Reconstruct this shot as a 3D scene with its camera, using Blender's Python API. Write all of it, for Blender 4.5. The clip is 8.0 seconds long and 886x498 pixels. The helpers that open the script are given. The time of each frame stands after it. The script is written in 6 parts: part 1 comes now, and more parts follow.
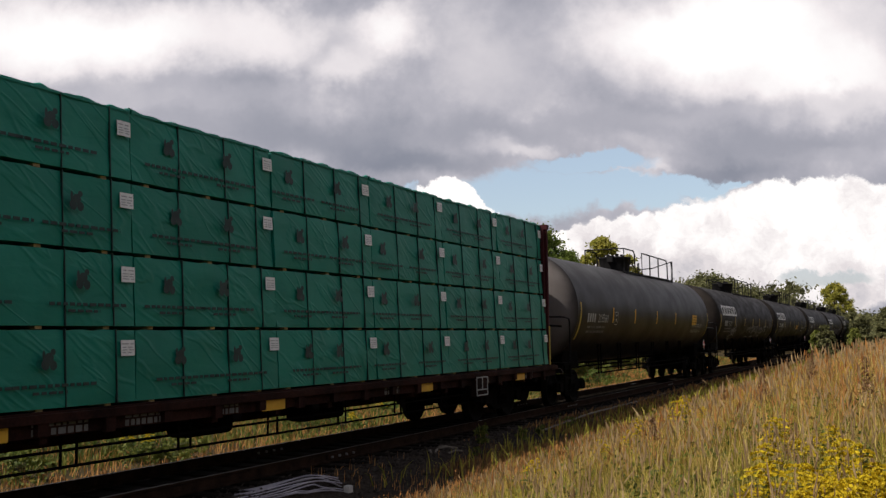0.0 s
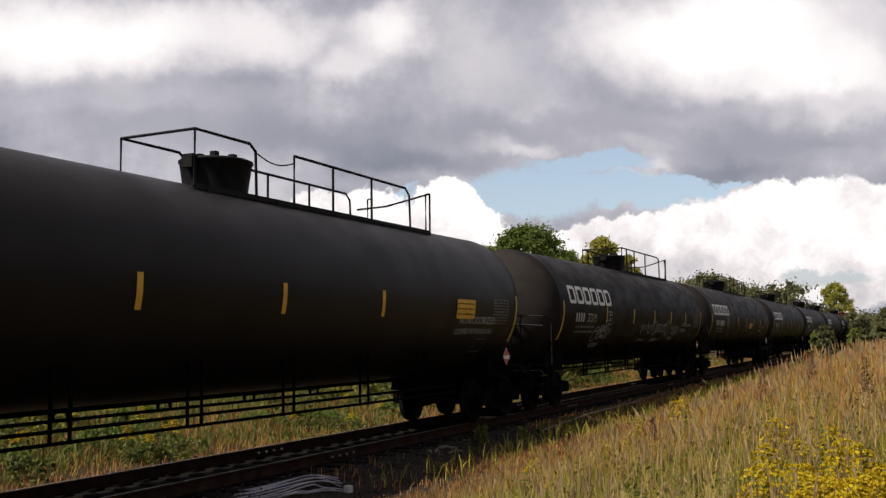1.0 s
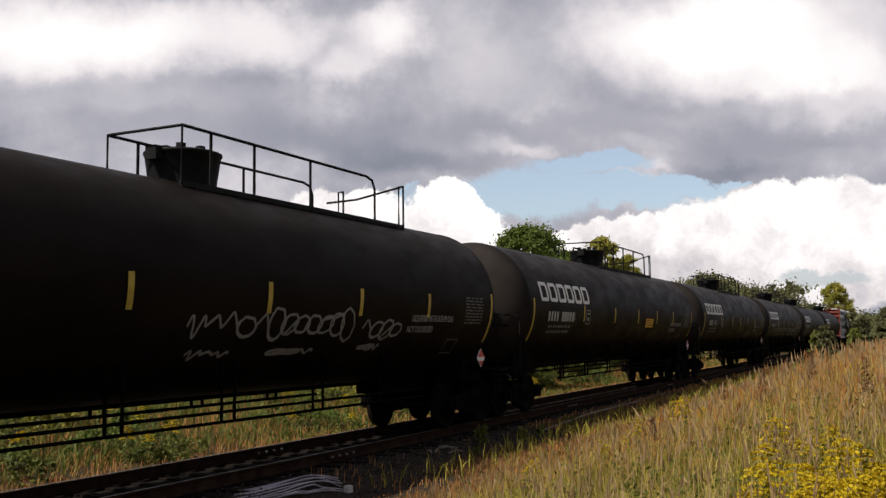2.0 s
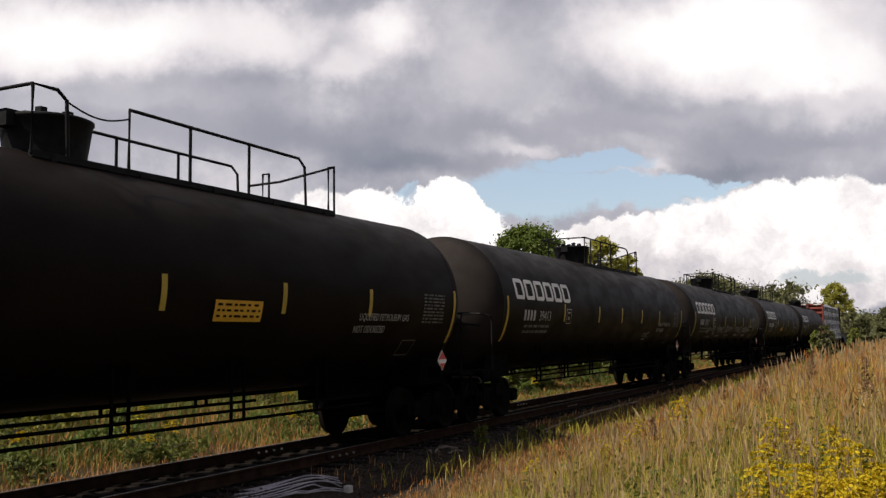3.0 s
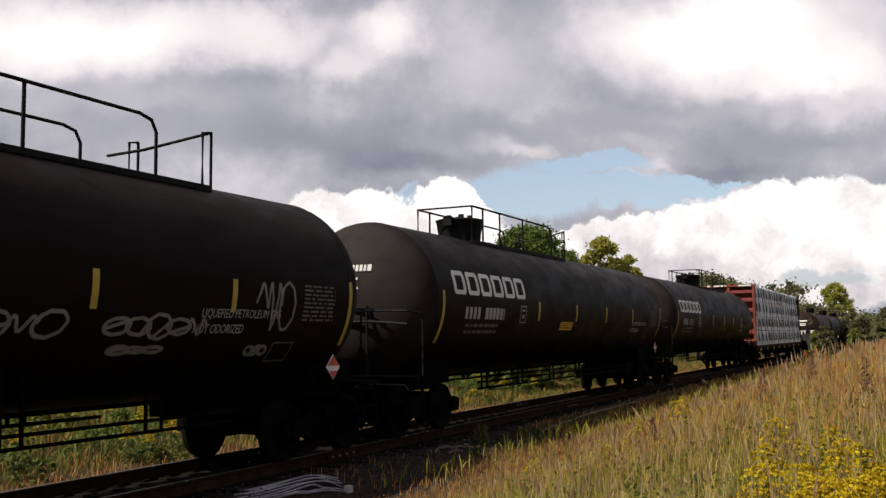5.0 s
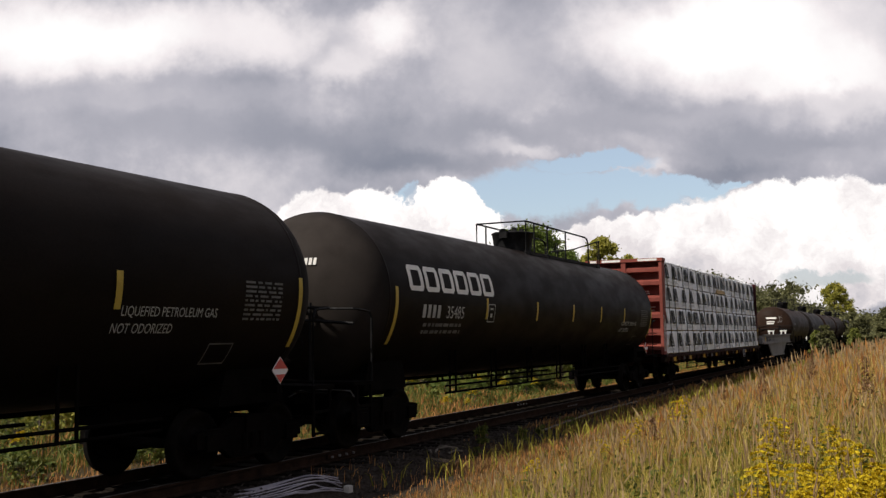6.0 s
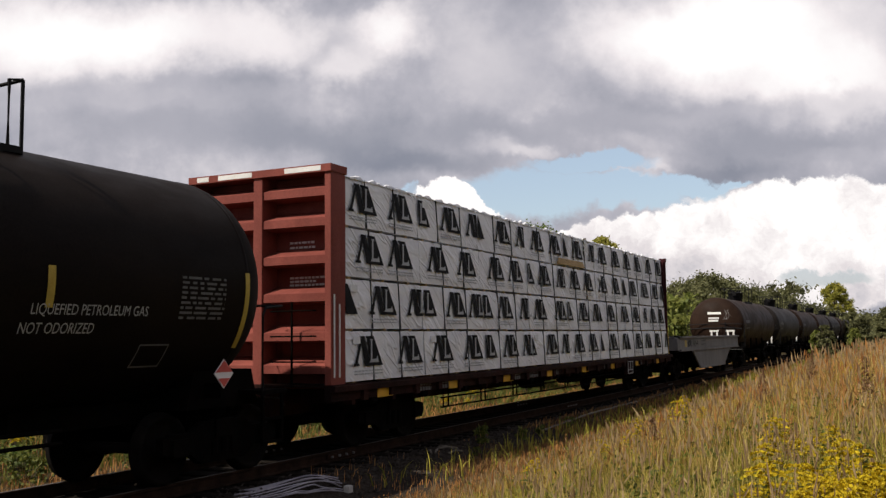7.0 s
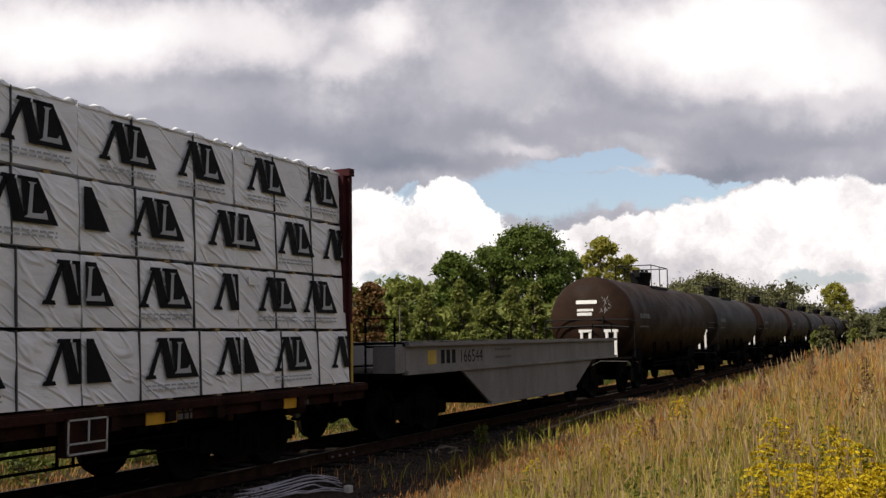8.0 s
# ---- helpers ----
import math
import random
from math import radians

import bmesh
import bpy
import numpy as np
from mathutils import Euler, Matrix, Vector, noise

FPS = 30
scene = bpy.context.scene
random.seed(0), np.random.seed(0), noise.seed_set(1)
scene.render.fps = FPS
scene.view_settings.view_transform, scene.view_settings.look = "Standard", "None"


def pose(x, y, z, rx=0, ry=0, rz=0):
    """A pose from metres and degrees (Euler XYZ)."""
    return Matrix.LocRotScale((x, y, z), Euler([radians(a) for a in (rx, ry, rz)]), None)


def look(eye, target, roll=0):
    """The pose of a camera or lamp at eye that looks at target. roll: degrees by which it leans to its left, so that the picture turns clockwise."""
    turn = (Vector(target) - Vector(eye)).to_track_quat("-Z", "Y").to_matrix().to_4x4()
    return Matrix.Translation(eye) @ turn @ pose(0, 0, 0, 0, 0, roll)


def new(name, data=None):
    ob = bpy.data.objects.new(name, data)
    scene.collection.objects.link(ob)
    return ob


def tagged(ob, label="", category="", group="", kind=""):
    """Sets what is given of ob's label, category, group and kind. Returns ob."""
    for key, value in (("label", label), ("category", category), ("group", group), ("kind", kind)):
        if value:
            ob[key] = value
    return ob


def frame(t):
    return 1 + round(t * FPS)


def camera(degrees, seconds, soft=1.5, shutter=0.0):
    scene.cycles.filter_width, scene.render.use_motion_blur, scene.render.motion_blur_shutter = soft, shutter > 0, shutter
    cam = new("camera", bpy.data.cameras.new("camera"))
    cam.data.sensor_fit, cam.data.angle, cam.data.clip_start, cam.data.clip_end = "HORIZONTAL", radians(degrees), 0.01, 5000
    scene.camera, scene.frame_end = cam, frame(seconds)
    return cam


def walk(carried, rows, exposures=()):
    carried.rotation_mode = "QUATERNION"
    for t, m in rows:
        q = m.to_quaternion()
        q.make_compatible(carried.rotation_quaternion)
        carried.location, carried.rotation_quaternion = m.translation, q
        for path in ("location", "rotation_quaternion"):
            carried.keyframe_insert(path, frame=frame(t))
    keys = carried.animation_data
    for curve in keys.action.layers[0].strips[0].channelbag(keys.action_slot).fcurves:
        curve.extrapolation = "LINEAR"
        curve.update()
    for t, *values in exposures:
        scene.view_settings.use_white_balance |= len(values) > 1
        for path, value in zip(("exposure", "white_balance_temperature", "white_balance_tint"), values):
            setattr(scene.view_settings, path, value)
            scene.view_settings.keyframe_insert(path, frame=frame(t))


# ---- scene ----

# Straight single track along +X; rail tops at z = 0; the camera stands beside it at the origin.
YC = 9.605            # track centre line
SPEED = 21.759        # metres per second, towards -X
GAUGE = 0.7525        # half distance between rail head centres

# camera: stands still
cam = camera(49.73, 8.0, soft=1.4)
EYE = (0.0, 0.0, 1.864)
YAW, PITCH = 0.4590, 0.0917
AIM = (EYE[0] + math.cos(PITCH) * math.cos(YAW), EYE[1] + math.cos(PITCH) * math.sin(YAW), EYE[2] + math.sin(PITCH))
walk(cam, [(0.0, look(EYE, AIM, -0.716)), (8.0, look(EYE, AIM, -0.716))], exposures=[(0.0, 0.0), (8.0, 0.0)])

# ---- sun and sky ----
SUN_DIR = Vector((-0.98, 0.61, 1.40)).normalized()
sun = new("sun", bpy.data.lights.new("sun", "SUN"))
sun.data.energy, sun.data.angle, sun.data.color = 5.0, radians(0.6), (1.0, 0.93, 0.82)
sun.matrix_world = look(SUN_DIR * 50, (0, 0, 0))


class Nodes:
    """Short hand for building node trees."""

    def __init__(self, tree):
        self.tree = tree
        tree.nodes.clear()

    def put(self, socket, value):
        if isinstance(value, bpy.types.NodeSocket):
            self.tree.links.new(value, socket)
        elif value is not None:
            socket.default_value = value

    def node(self, kind, **ins):
        n = self.tree.nodes.new(kind)
        for k, val in ins.items():
            self.put(n.inputs[k.replace("_", " ")], val)
        return n

    def math(self, op, a, b=None, c=None, clamp=False):
        n = self.tree.nodes.new("ShaderNodeMath")
        n.operation, n.use_clamp = op, clamp
        for i, val in enumerate((a, b, c)):
            if val is not None:
                self.put(n.inputs[i], val)
        return n.outputs[0]

    def vec(self, op, a, b=None, scale=None):
        n = self.tree.nodes.new("ShaderNodeVectorMath")
        n.operation = op
        self.put(n.inputs[0], a)
        if b is not None:
            self.put(n.inputs[1], b)
        if scale is not None:
            self.put(n.inputs["Scale"], scale)
        return n.outputs["Value"] if op in ("DOT_PRODUCT", "LENGTH", "DISTANCE") else n.outputs["Vector"]

    def noise(self, vector, scale, detail=4.0, rough=0.55, distortion=0.0, out="Fac"):
        n = self.node("ShaderNodeTexNoise", Scale=scale, Detail=detail, Roughness=rough, Distortion=distortion)
        if vector is not None:
            self.put(n.inputs["Vector"], vector)
        return n.outputs[0 if out == "Fac" else 1]

    def ramp(self, fac, stops):
        n = self.tree.nodes.new("ShaderNodeValToRGB")
        e = n.color_ramp.elements
        while len(e) < len(stops):
            e.new(0.5)
        for el, (p, col) in zip(e, stops):
            el.position = p
            el.color = (*col, 1.0) if len(col) == 3 else col
        self.put(n.inputs[0], fac)
        return n.outputs[0]

    def smooth(self, x, lo, hi, a=0.0, b=1.0):
        n = self.tree.nodes.new("ShaderNodeMapRange")
        n.interpolation_type = "SMOOTHSTEP"
        for i, val in enumerate((x, lo, hi, a, b)):
            self.put(n.inputs[i], val)
        return n.outputs[0]

    def mix(self, fac, a, b, mode="MIX"):
        n = self.tree.nodes.new("ShaderNodeMix")
        n.data_type, n.blend_type = "RGBA", mode
        self.put(n.inputs[0], fac)
        self.put(n.inputs[6], (*a, 1.0) if isinstance(a, tuple) and len(a) == 3 else a)
        self.put(n.inputs[7], (*b, 1.0) if isinstance(b, tuple) and len(b) == 3 else b)
        return n.outputs[2]


def build_sky():
    world = bpy.data.worlds.new("sky")
    scene.world = world
    world.use_nodes = True
    N = Nodes(world.node_tree)
    d = N.vec("NORMALIZE", N.node("ShaderNodeTexCoord").outputs["Generated"])
    sky = N.node("ShaderNodeTexSky")
    sky.sky_type, sky.sun_disc = "NISHITA", False
    sky.sun_elevation, sky.sun_rotation = math.asin(SUN_DIR.z), math.atan2(SUN_DIR.x, SUN_DIR.y)
    sky.air_density, sky.dust_density, sky.ozone_density = 1.0, 1.5, 1.2
    blue = N.vec("ADD", N.vec("SCALE", sky.outputs[0], scale=0.10), (0.20, 0.21, 0.22))
    # flat cloud chart round the heading of the valley: east-west and up coordinates
    fw = Vector((math.cos(YAW), math.sin(YAW), 0.0))
    rt = Vector((math.sin(YAW), -math.cos(YAW), 0.0))
    depth = N.math("MAXIMUM", N.vec("DOT_PRODUCT", d, fw), 0.12)
    a = N.math("DIVIDE", N.vec("DOT_PRODUCT", d, rt), depth)
    e = N.math("DIVIDE", N.vec("DOT_PRODUCT", d, Vector((0, 0, 1))), depth)
    comb = N.node("ShaderNodeCombineXYZ", X=a, Y=e, Z=0.0).outputs[0]
    n1 = N.vec("SUBTRACT", N.noise(comb, 7.0, 5.0, 0.6, out="Color"), (0.5, 0.5, 0.5))
    n2 = N.vec("SUBTRACT", N.noise(comb, 26.0, 6.0, 0.65, out="Color"), (0.5, 0.5, 0.5))
    soft = N.vec("ADD", comb, N.vec("SCALE", n1, scale=0.10))
    soft = N.vec("ADD", soft, N.vec("SCALE", n2, scale=0.02))
    crisp = N.vec("ADD", comb, N.vec("SCALE", n1, scale=0.06))
    crisp = N.vec("ADD", crisp, N.vec("SCALE", n2, scale=0.042))

    def blob(p, cx, cy, rx, ry, lo, hi):
        q = N.vec("MULTIPLY", N.vec("SUBTRACT", p, (cx, cy, 0)), (1 / rx, 1 / ry, 0))
        return N.smooth(N.vec("LENGTH", q), hi, lo)

    def union(masks):
        out = masks[0]
        for m in masks[1:]:
            out = N.math("MAXIMUM", out, m)
        return out

    def tone(cur, mask, value):
        n = N.tree.nodes.new("ShaderNodeMix")
        N.put(n.inputs[0], mask), N.put(n.inputs[2], cur), N.put(n.inputs[3], value)
        return n.outputs[0]

    mid = N.noise(comb, 5.0, 6.0, 0.6)
    g = N.smooth(mid, 0.25, 0.8, 0.40, 0.80)
    far = N.noise(d, 2.2, 5.0, 0.55)
    front = N.smooth(N.vec("DOT_PRODUCT", d, fw), 0.15, 0.5)
    g = tone(N.smooth(far, 0.3, 0.7, 0.16, 0.66), front, g)
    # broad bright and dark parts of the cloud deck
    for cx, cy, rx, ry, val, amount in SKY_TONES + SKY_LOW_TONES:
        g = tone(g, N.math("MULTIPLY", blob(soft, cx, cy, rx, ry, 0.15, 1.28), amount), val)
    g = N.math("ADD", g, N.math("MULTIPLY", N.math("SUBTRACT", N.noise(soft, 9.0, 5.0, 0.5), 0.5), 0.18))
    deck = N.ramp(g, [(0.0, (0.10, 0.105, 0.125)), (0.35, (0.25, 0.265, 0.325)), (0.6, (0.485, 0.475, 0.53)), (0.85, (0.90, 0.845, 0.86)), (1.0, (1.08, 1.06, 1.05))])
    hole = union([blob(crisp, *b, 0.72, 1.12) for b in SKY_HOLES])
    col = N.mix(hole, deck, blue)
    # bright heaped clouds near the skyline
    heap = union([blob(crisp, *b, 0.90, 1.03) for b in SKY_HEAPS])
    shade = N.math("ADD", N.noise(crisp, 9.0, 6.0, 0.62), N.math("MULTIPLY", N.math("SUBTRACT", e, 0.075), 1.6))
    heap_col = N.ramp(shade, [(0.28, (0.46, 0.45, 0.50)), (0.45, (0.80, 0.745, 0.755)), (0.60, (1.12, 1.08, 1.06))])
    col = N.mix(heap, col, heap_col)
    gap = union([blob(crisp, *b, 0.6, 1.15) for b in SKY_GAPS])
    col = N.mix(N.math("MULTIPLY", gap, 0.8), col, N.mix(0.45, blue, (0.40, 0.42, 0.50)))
    bg = N.node("ShaderNodeBackground", Color=col, Strength=1.0)
    out = N.node("ShaderNodeOutputWorld", Surface=bg.outputs[0])


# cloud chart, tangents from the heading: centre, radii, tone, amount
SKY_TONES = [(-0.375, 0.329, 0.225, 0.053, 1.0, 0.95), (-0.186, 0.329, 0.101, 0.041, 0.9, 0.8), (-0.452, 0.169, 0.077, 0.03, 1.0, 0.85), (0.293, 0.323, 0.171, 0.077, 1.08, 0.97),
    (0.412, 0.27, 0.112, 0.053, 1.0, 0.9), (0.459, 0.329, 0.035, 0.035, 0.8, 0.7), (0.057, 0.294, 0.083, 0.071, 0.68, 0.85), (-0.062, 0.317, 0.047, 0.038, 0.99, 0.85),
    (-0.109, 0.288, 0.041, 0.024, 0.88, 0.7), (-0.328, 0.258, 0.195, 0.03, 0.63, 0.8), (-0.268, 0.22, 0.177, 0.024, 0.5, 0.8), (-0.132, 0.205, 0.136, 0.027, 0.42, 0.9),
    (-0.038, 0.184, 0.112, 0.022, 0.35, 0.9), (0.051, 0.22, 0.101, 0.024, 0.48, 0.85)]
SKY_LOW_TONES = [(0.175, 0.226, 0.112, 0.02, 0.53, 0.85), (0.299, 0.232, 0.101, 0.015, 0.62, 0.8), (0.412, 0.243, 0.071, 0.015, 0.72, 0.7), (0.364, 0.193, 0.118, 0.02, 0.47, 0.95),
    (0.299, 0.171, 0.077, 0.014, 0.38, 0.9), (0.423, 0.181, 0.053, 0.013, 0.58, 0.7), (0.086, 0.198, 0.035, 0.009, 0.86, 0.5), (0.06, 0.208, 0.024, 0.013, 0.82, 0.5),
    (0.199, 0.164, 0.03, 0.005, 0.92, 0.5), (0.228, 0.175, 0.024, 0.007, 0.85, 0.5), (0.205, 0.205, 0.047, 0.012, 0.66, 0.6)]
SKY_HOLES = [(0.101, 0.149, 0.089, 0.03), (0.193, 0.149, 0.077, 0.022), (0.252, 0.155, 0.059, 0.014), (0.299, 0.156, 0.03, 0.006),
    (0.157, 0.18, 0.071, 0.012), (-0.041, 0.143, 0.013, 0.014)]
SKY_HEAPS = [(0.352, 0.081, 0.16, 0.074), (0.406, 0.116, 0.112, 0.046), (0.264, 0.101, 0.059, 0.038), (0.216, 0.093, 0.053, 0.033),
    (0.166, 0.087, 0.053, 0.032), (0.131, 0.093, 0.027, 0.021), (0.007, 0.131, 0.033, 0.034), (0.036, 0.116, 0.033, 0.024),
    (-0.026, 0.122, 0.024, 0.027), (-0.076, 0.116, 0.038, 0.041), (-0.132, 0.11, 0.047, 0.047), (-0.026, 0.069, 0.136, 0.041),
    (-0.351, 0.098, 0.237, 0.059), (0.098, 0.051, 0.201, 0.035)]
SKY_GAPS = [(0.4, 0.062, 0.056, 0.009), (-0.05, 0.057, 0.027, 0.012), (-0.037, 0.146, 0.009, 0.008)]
build_sky()

# ---- materials ----
MATS = {}


def material(name, build):
    m = bpy.data.materials.new(name)
    m.use_nodes = True
    N = Nodes(m.node_tree)
    b = N.node("ShaderNodeBsdfPrincipled")
    N.node("ShaderNodeOutputMaterial", Surface=b.outputs[0])
    build(N, b)
    MATS[name] = m
    return m


def mottled(name, c1, c2, rough=0.6, scale=3.0, fine=40.0, metal=0.0, bump=0.0, spec=0.5, rough2=None, island=0.0, streak=None, piece=0.0):
    """Two-scale mix of two colours with matching relief."""

    def build(N, b):
        o = N.node("ShaderNodeTexCoord").outputs["Object"]
        v = N.vec("MULTIPLY", o, streak) if streak else o
        f = N.math("ADD", N.math("MULTIPLY", N.noise(v, scale, 5.0, 0.6), 0.65), N.math("MULTIPLY", N.noise(o, fine, 3.0, 0.6), 0.35))
        f = N.smooth(f, 0.32, 0.68)
        if island:
            r = N.node("ShaderNodeNewGeometry").outputs["Random Per Island"]
            f = N.math("ADD", N.math("MULTIPLY", f, 1 - island), N.math("MULTIPLY", r, island), clamp=True)
        if piece:
            r = N.node("ShaderNodeObjectInfo").outputs["Random"]
            f = N.math("ADD", N.math("MULTIPLY", f, 1 - piece), N.math("MULTIPLY", r, piece), clamp=True)
        N.put(b.inputs["Base Color"], N.mix(f, c1, c2))
        N.put(b.inputs["Roughness"], N.smooth(N.noise(v, scale * 2.3, 4.0), 0.3, 0.7, rough, rough2 if rough2 is not None else min(1.0, rough + 0.15)))
        b.inputs["Metallic"].default_value = metal
        b.inputs["Specular IOR Level"].default_value = spec
        if bump:
            bp = N.node("ShaderNodeBump", Strength=bump, Distance=0.02, Height=N.noise(o, fine, 4.0, 0.65))
            N.put(b.inputs["Normal"], bp.outputs[0])

    return material(name, build)


def leafy(name, cols, rough=0.6, trans=0.35, spec=0.25):
    """Leaves and blades: colour by island, light through the leaf."""

    def build(N, b):
        r = N.node("ShaderNodeNewGeometry").outputs["Random Per Island"]
        o = N.node("ShaderNodeTexCoord").outputs["Object"]
        f = N.math("ADD", N.math("MULTIPLY", r, 0.6), N.math("MULTIPLY", N.smooth(N.noise(o, 0.55, 4.0, 0.6), 0.3, 0.7), 0.4))
        col = N.ramp(f, [(i / (len(cols) - 1), c) for i, c in enumerate(cols)])
        N.put(b.inputs["Base Color"], col)
        b.inputs["Roughness"].default_value = rough
        b.inputs["Specular IOR Level"].default_value = spec
        tr = N.node("ShaderNodeBsdfTranslucent", Color=col)
        mx = N.node("ShaderNodeMixShader")
        mx.inputs[0].default_value = trans
        N.put(mx.inputs[1], b.outputs[0]), N.put(mx.inputs[2], tr.outputs[0])
        out = [n for n in N.tree.nodes if n.type == "OUTPUT_MATERIAL"][0]
        N.put(out.inputs[0], mx.outputs[0])

    return material(name, build)


BLACK = mottled("black_tank_paint", (0.0060, 0.0042, 0.0034), (0.0130, 0.0093, 0.0077), 0.42, 0.9, 30.0, rough2=0.58, bump=0.04, streak=(0.5, 1, 1), spec=0.035)
BLACK_OLD = mottled("weathered_black_paint", (0.0100, 0.0078, 0.0074), (0.0165, 0.0132, 0.0125), 0.40, 0.5, 30.0, rough2=0.50, bump=0.02, spec=0.13)
BROWN_TANK = mottled("brown_black_tank_paint", (0.015, 0.0085, 0.0058), (0.036, 0.020, 0.0135), 0.5, 0.8, 30.0, bump=0.06, spec=0.06)
GREY_TANK = mottled("dusty_grey_tank_paint", (0.013, 0.0105, 0.0095), (0.036, 0.029, 0.026), 0.5, 0.5, 30.0, bump=0.06, spec=0.08, streak=(0.35, 1, 1))


def sunlit_dusty_head(name, paint1, paint2, pale1, pale2, rough):
    """Tank head paint; sunlit lightness and dust painted in, fading towards the rim (local x runs from rim to crown).
    """

    def build(N, b):
        o = N.node("ShaderNodeTexCoord").outputs["Object"]
        x = N.math("ABSOLUTE", N.node("ShaderNodeSeparateXYZ", Vector=o).outputs[0])
        x = N.math("ADD", x, N.math("MULTIPLY", N.math("SUBTRACT", N.noise(o, 1.4, 4.0), 0.5), 0.22))
        big = N.smooth(N.noise(o, 0.9, 5.0, 0.6), 0.32, 0.68)
        col = N.mix(N.smooth(x, 0.0, 0.52), N.mix(big, paint1, paint2), N.mix(big, pale1, pale2))
        N.put(b.inputs["Base Color"], col)
        N.put(b.inputs["Roughness"], N.smooth(N.noise(o, 2.5, 4.0), 0.3, 0.7, rough, rough + 0.15))
        b.inputs["Specular IOR Level"].default_value = 0.08
        bp = N.node("ShaderNodeBump", Strength=0.05, Distance=0.02, Height=N.noise(o, 40.0, 4.0, 0.65))
        N.put(b.inputs["Normal"], bp.outputs[0])

    return material(name, build)


# paler than the shell: sunlight on the heads is part of these colours
HEAD_GREY = sunlit_dusty_head("sunlit_dusty_grey_head_paint", (0.020, 0.017, 0.0165), (0.032, 0.028, 0.027), (0.105, 0.092, 0.090), (0.145, 0.130, 0.127), 0.65)
HEAD_SUNLIT_DUST = sunlit_dusty_head("sunlit_dusty_black_head_paint", (0.0075, 0.006, 0.0054), (0.014, 0.011, 0.010), (0.022, 0.018, 0.016), (0.034, 0.028, 0.025), 0.7)
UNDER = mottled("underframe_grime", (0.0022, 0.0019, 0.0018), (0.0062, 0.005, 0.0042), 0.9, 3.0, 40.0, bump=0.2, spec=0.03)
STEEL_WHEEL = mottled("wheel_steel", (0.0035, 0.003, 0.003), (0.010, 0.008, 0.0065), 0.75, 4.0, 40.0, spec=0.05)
RAIL_BLACK = mottled("railing_paint", (0.005, 0.005, 0.0055), (0.014, 0.0135, 0.0145), 0.6, 6.0, 60.0, spec=0.12)
LEVER = mottled("worn_bare_steel", (0.03, 0.028, 0.026), (0.12, 0.115, 0.11), 0.6, 5.0, 50.0, spec=0.2)
WHITE_PAINT = mottled("white_lettering", (0.62, 0.60, 0.57), (0.80, 0.79, 0.76), 0.6, 2.0, 50.0)
GREY_LETTER = mottled("faded_lettering", (0.30, 0.30, 0.29), (0.44, 0.44, 0.42), 0.65, 3.0, 50.0)
DIM_LETTER = mottled("worn_small_lettering", (0.075, 0.073, 0.07), (0.16, 0.155, 0.15), 0.7, 3.0, 50.0)
SPRAY = mottled("grey_spray_paint", (0.16, 0.155, 0.15), (0.26, 0.25, 0.245), 0.7, 4.0, 40.0)
YELLOW = mottled("yellow_reflector", (0.38, 0.26, 0.03), (0.52, 0.37, 0.05), 0.5, 5.0, 50.0)
ORANGE = mottled("orange_plate", (0.62, 0.33, 0.02), (0.75, 0.42, 0.03), 0.45, 5.0, 50.0)
PLACARD = mottled("white_placard", (0.70, 0.66, 0.66), (0.82, 0.78, 0.78), 0.5, 6.0, 50.0)
RED = mottled("red_paint", (0.45, 0.05, 0.04), (0.60, 0.09, 0.07), 0.5, 6.0, 50.0)
MAROON = mottled("dark_maroon_car_paint", (0.030, 0.007, 0.0085), (0.060, 0.014, 0.017), 0.65, 1.6, 35.0, bump=0.1, spec=0.12)
OXIDE = mottled("oxide_red_car_paint", (0.15, 0.036, 0.027), (0.25, 0.066, 0.050), 0.65, 1.6, 35.0, bump=0.1, streak=(1, 1, 0.35), spec=0.2)
DECK_BROWN = mottled("dark_brown_car_frame", (0.008, 0.0042, 0.0036), (0.040, 0.015, 0.0115), 0.75, 1.6, 35.0, bump=0.1, spec=0.08)
WELL_GREY = mottled("grey_car_paint", (0.155, 0.148, 0.145), (0.24, 0.23, 0.224), 0.65, 1.5, 30.0, bump=0.05, streak=(1, 1, 0.3), spec=0.2)
RAIL_RUST = mottled("rusty_rail", (0.016, 0.0095, 0.0068), (0.040, 0.023, 0.016), 0.9, 5.0, 60.0, bump=0.2, spec=0.05)
RAIL_TOP = mottled("worn_rail_head", (0.045, 0.036, 0.030), (0.11, 0.095, 0.085), 0.55, 5.0, 60.0, metal=0.5)
TIE = mottled("creosoted_tie", (0.006, 0.005, 0.0042), (0.019, 0.015, 0.012), 0.95, 3.0, 30.0, bump=0.4, streak=(1, 0.2, 1), piece=0.4, spec=0.03)
STONE = mottled("ballast_stone", (0.018, 0.0145, 0.0125), (0.075, 0.063, 0.054), 0.95, 3.0, 30.0, bump=0.3, island=0.6, spec=0.05)
TIMBER = mottled("sawn_wood", (0.42, 0.28, 0.13), (0.58, 0.42, 0.22), 0.75, 2.0, 40.0)
CONCRETE = mottled("pale_stone", (0.40, 0.38, 0.35), (0.55, 0.53, 0.49), 0.85, 4.0, 40.0, bump=0.2)
HOSE = mottled("pale_plastic_hose", (0.24, 0.22, 0.26), (0.42, 0.39, 0.44), 0.5, 4.0, 40.0)
BARK = mottled("bark", (0.05, 0.04, 0.03), (0.12, 0.095, 0.075), 0.9, 2.0, 18.0, bump=0.6, streak=(1, 1, 0.25))
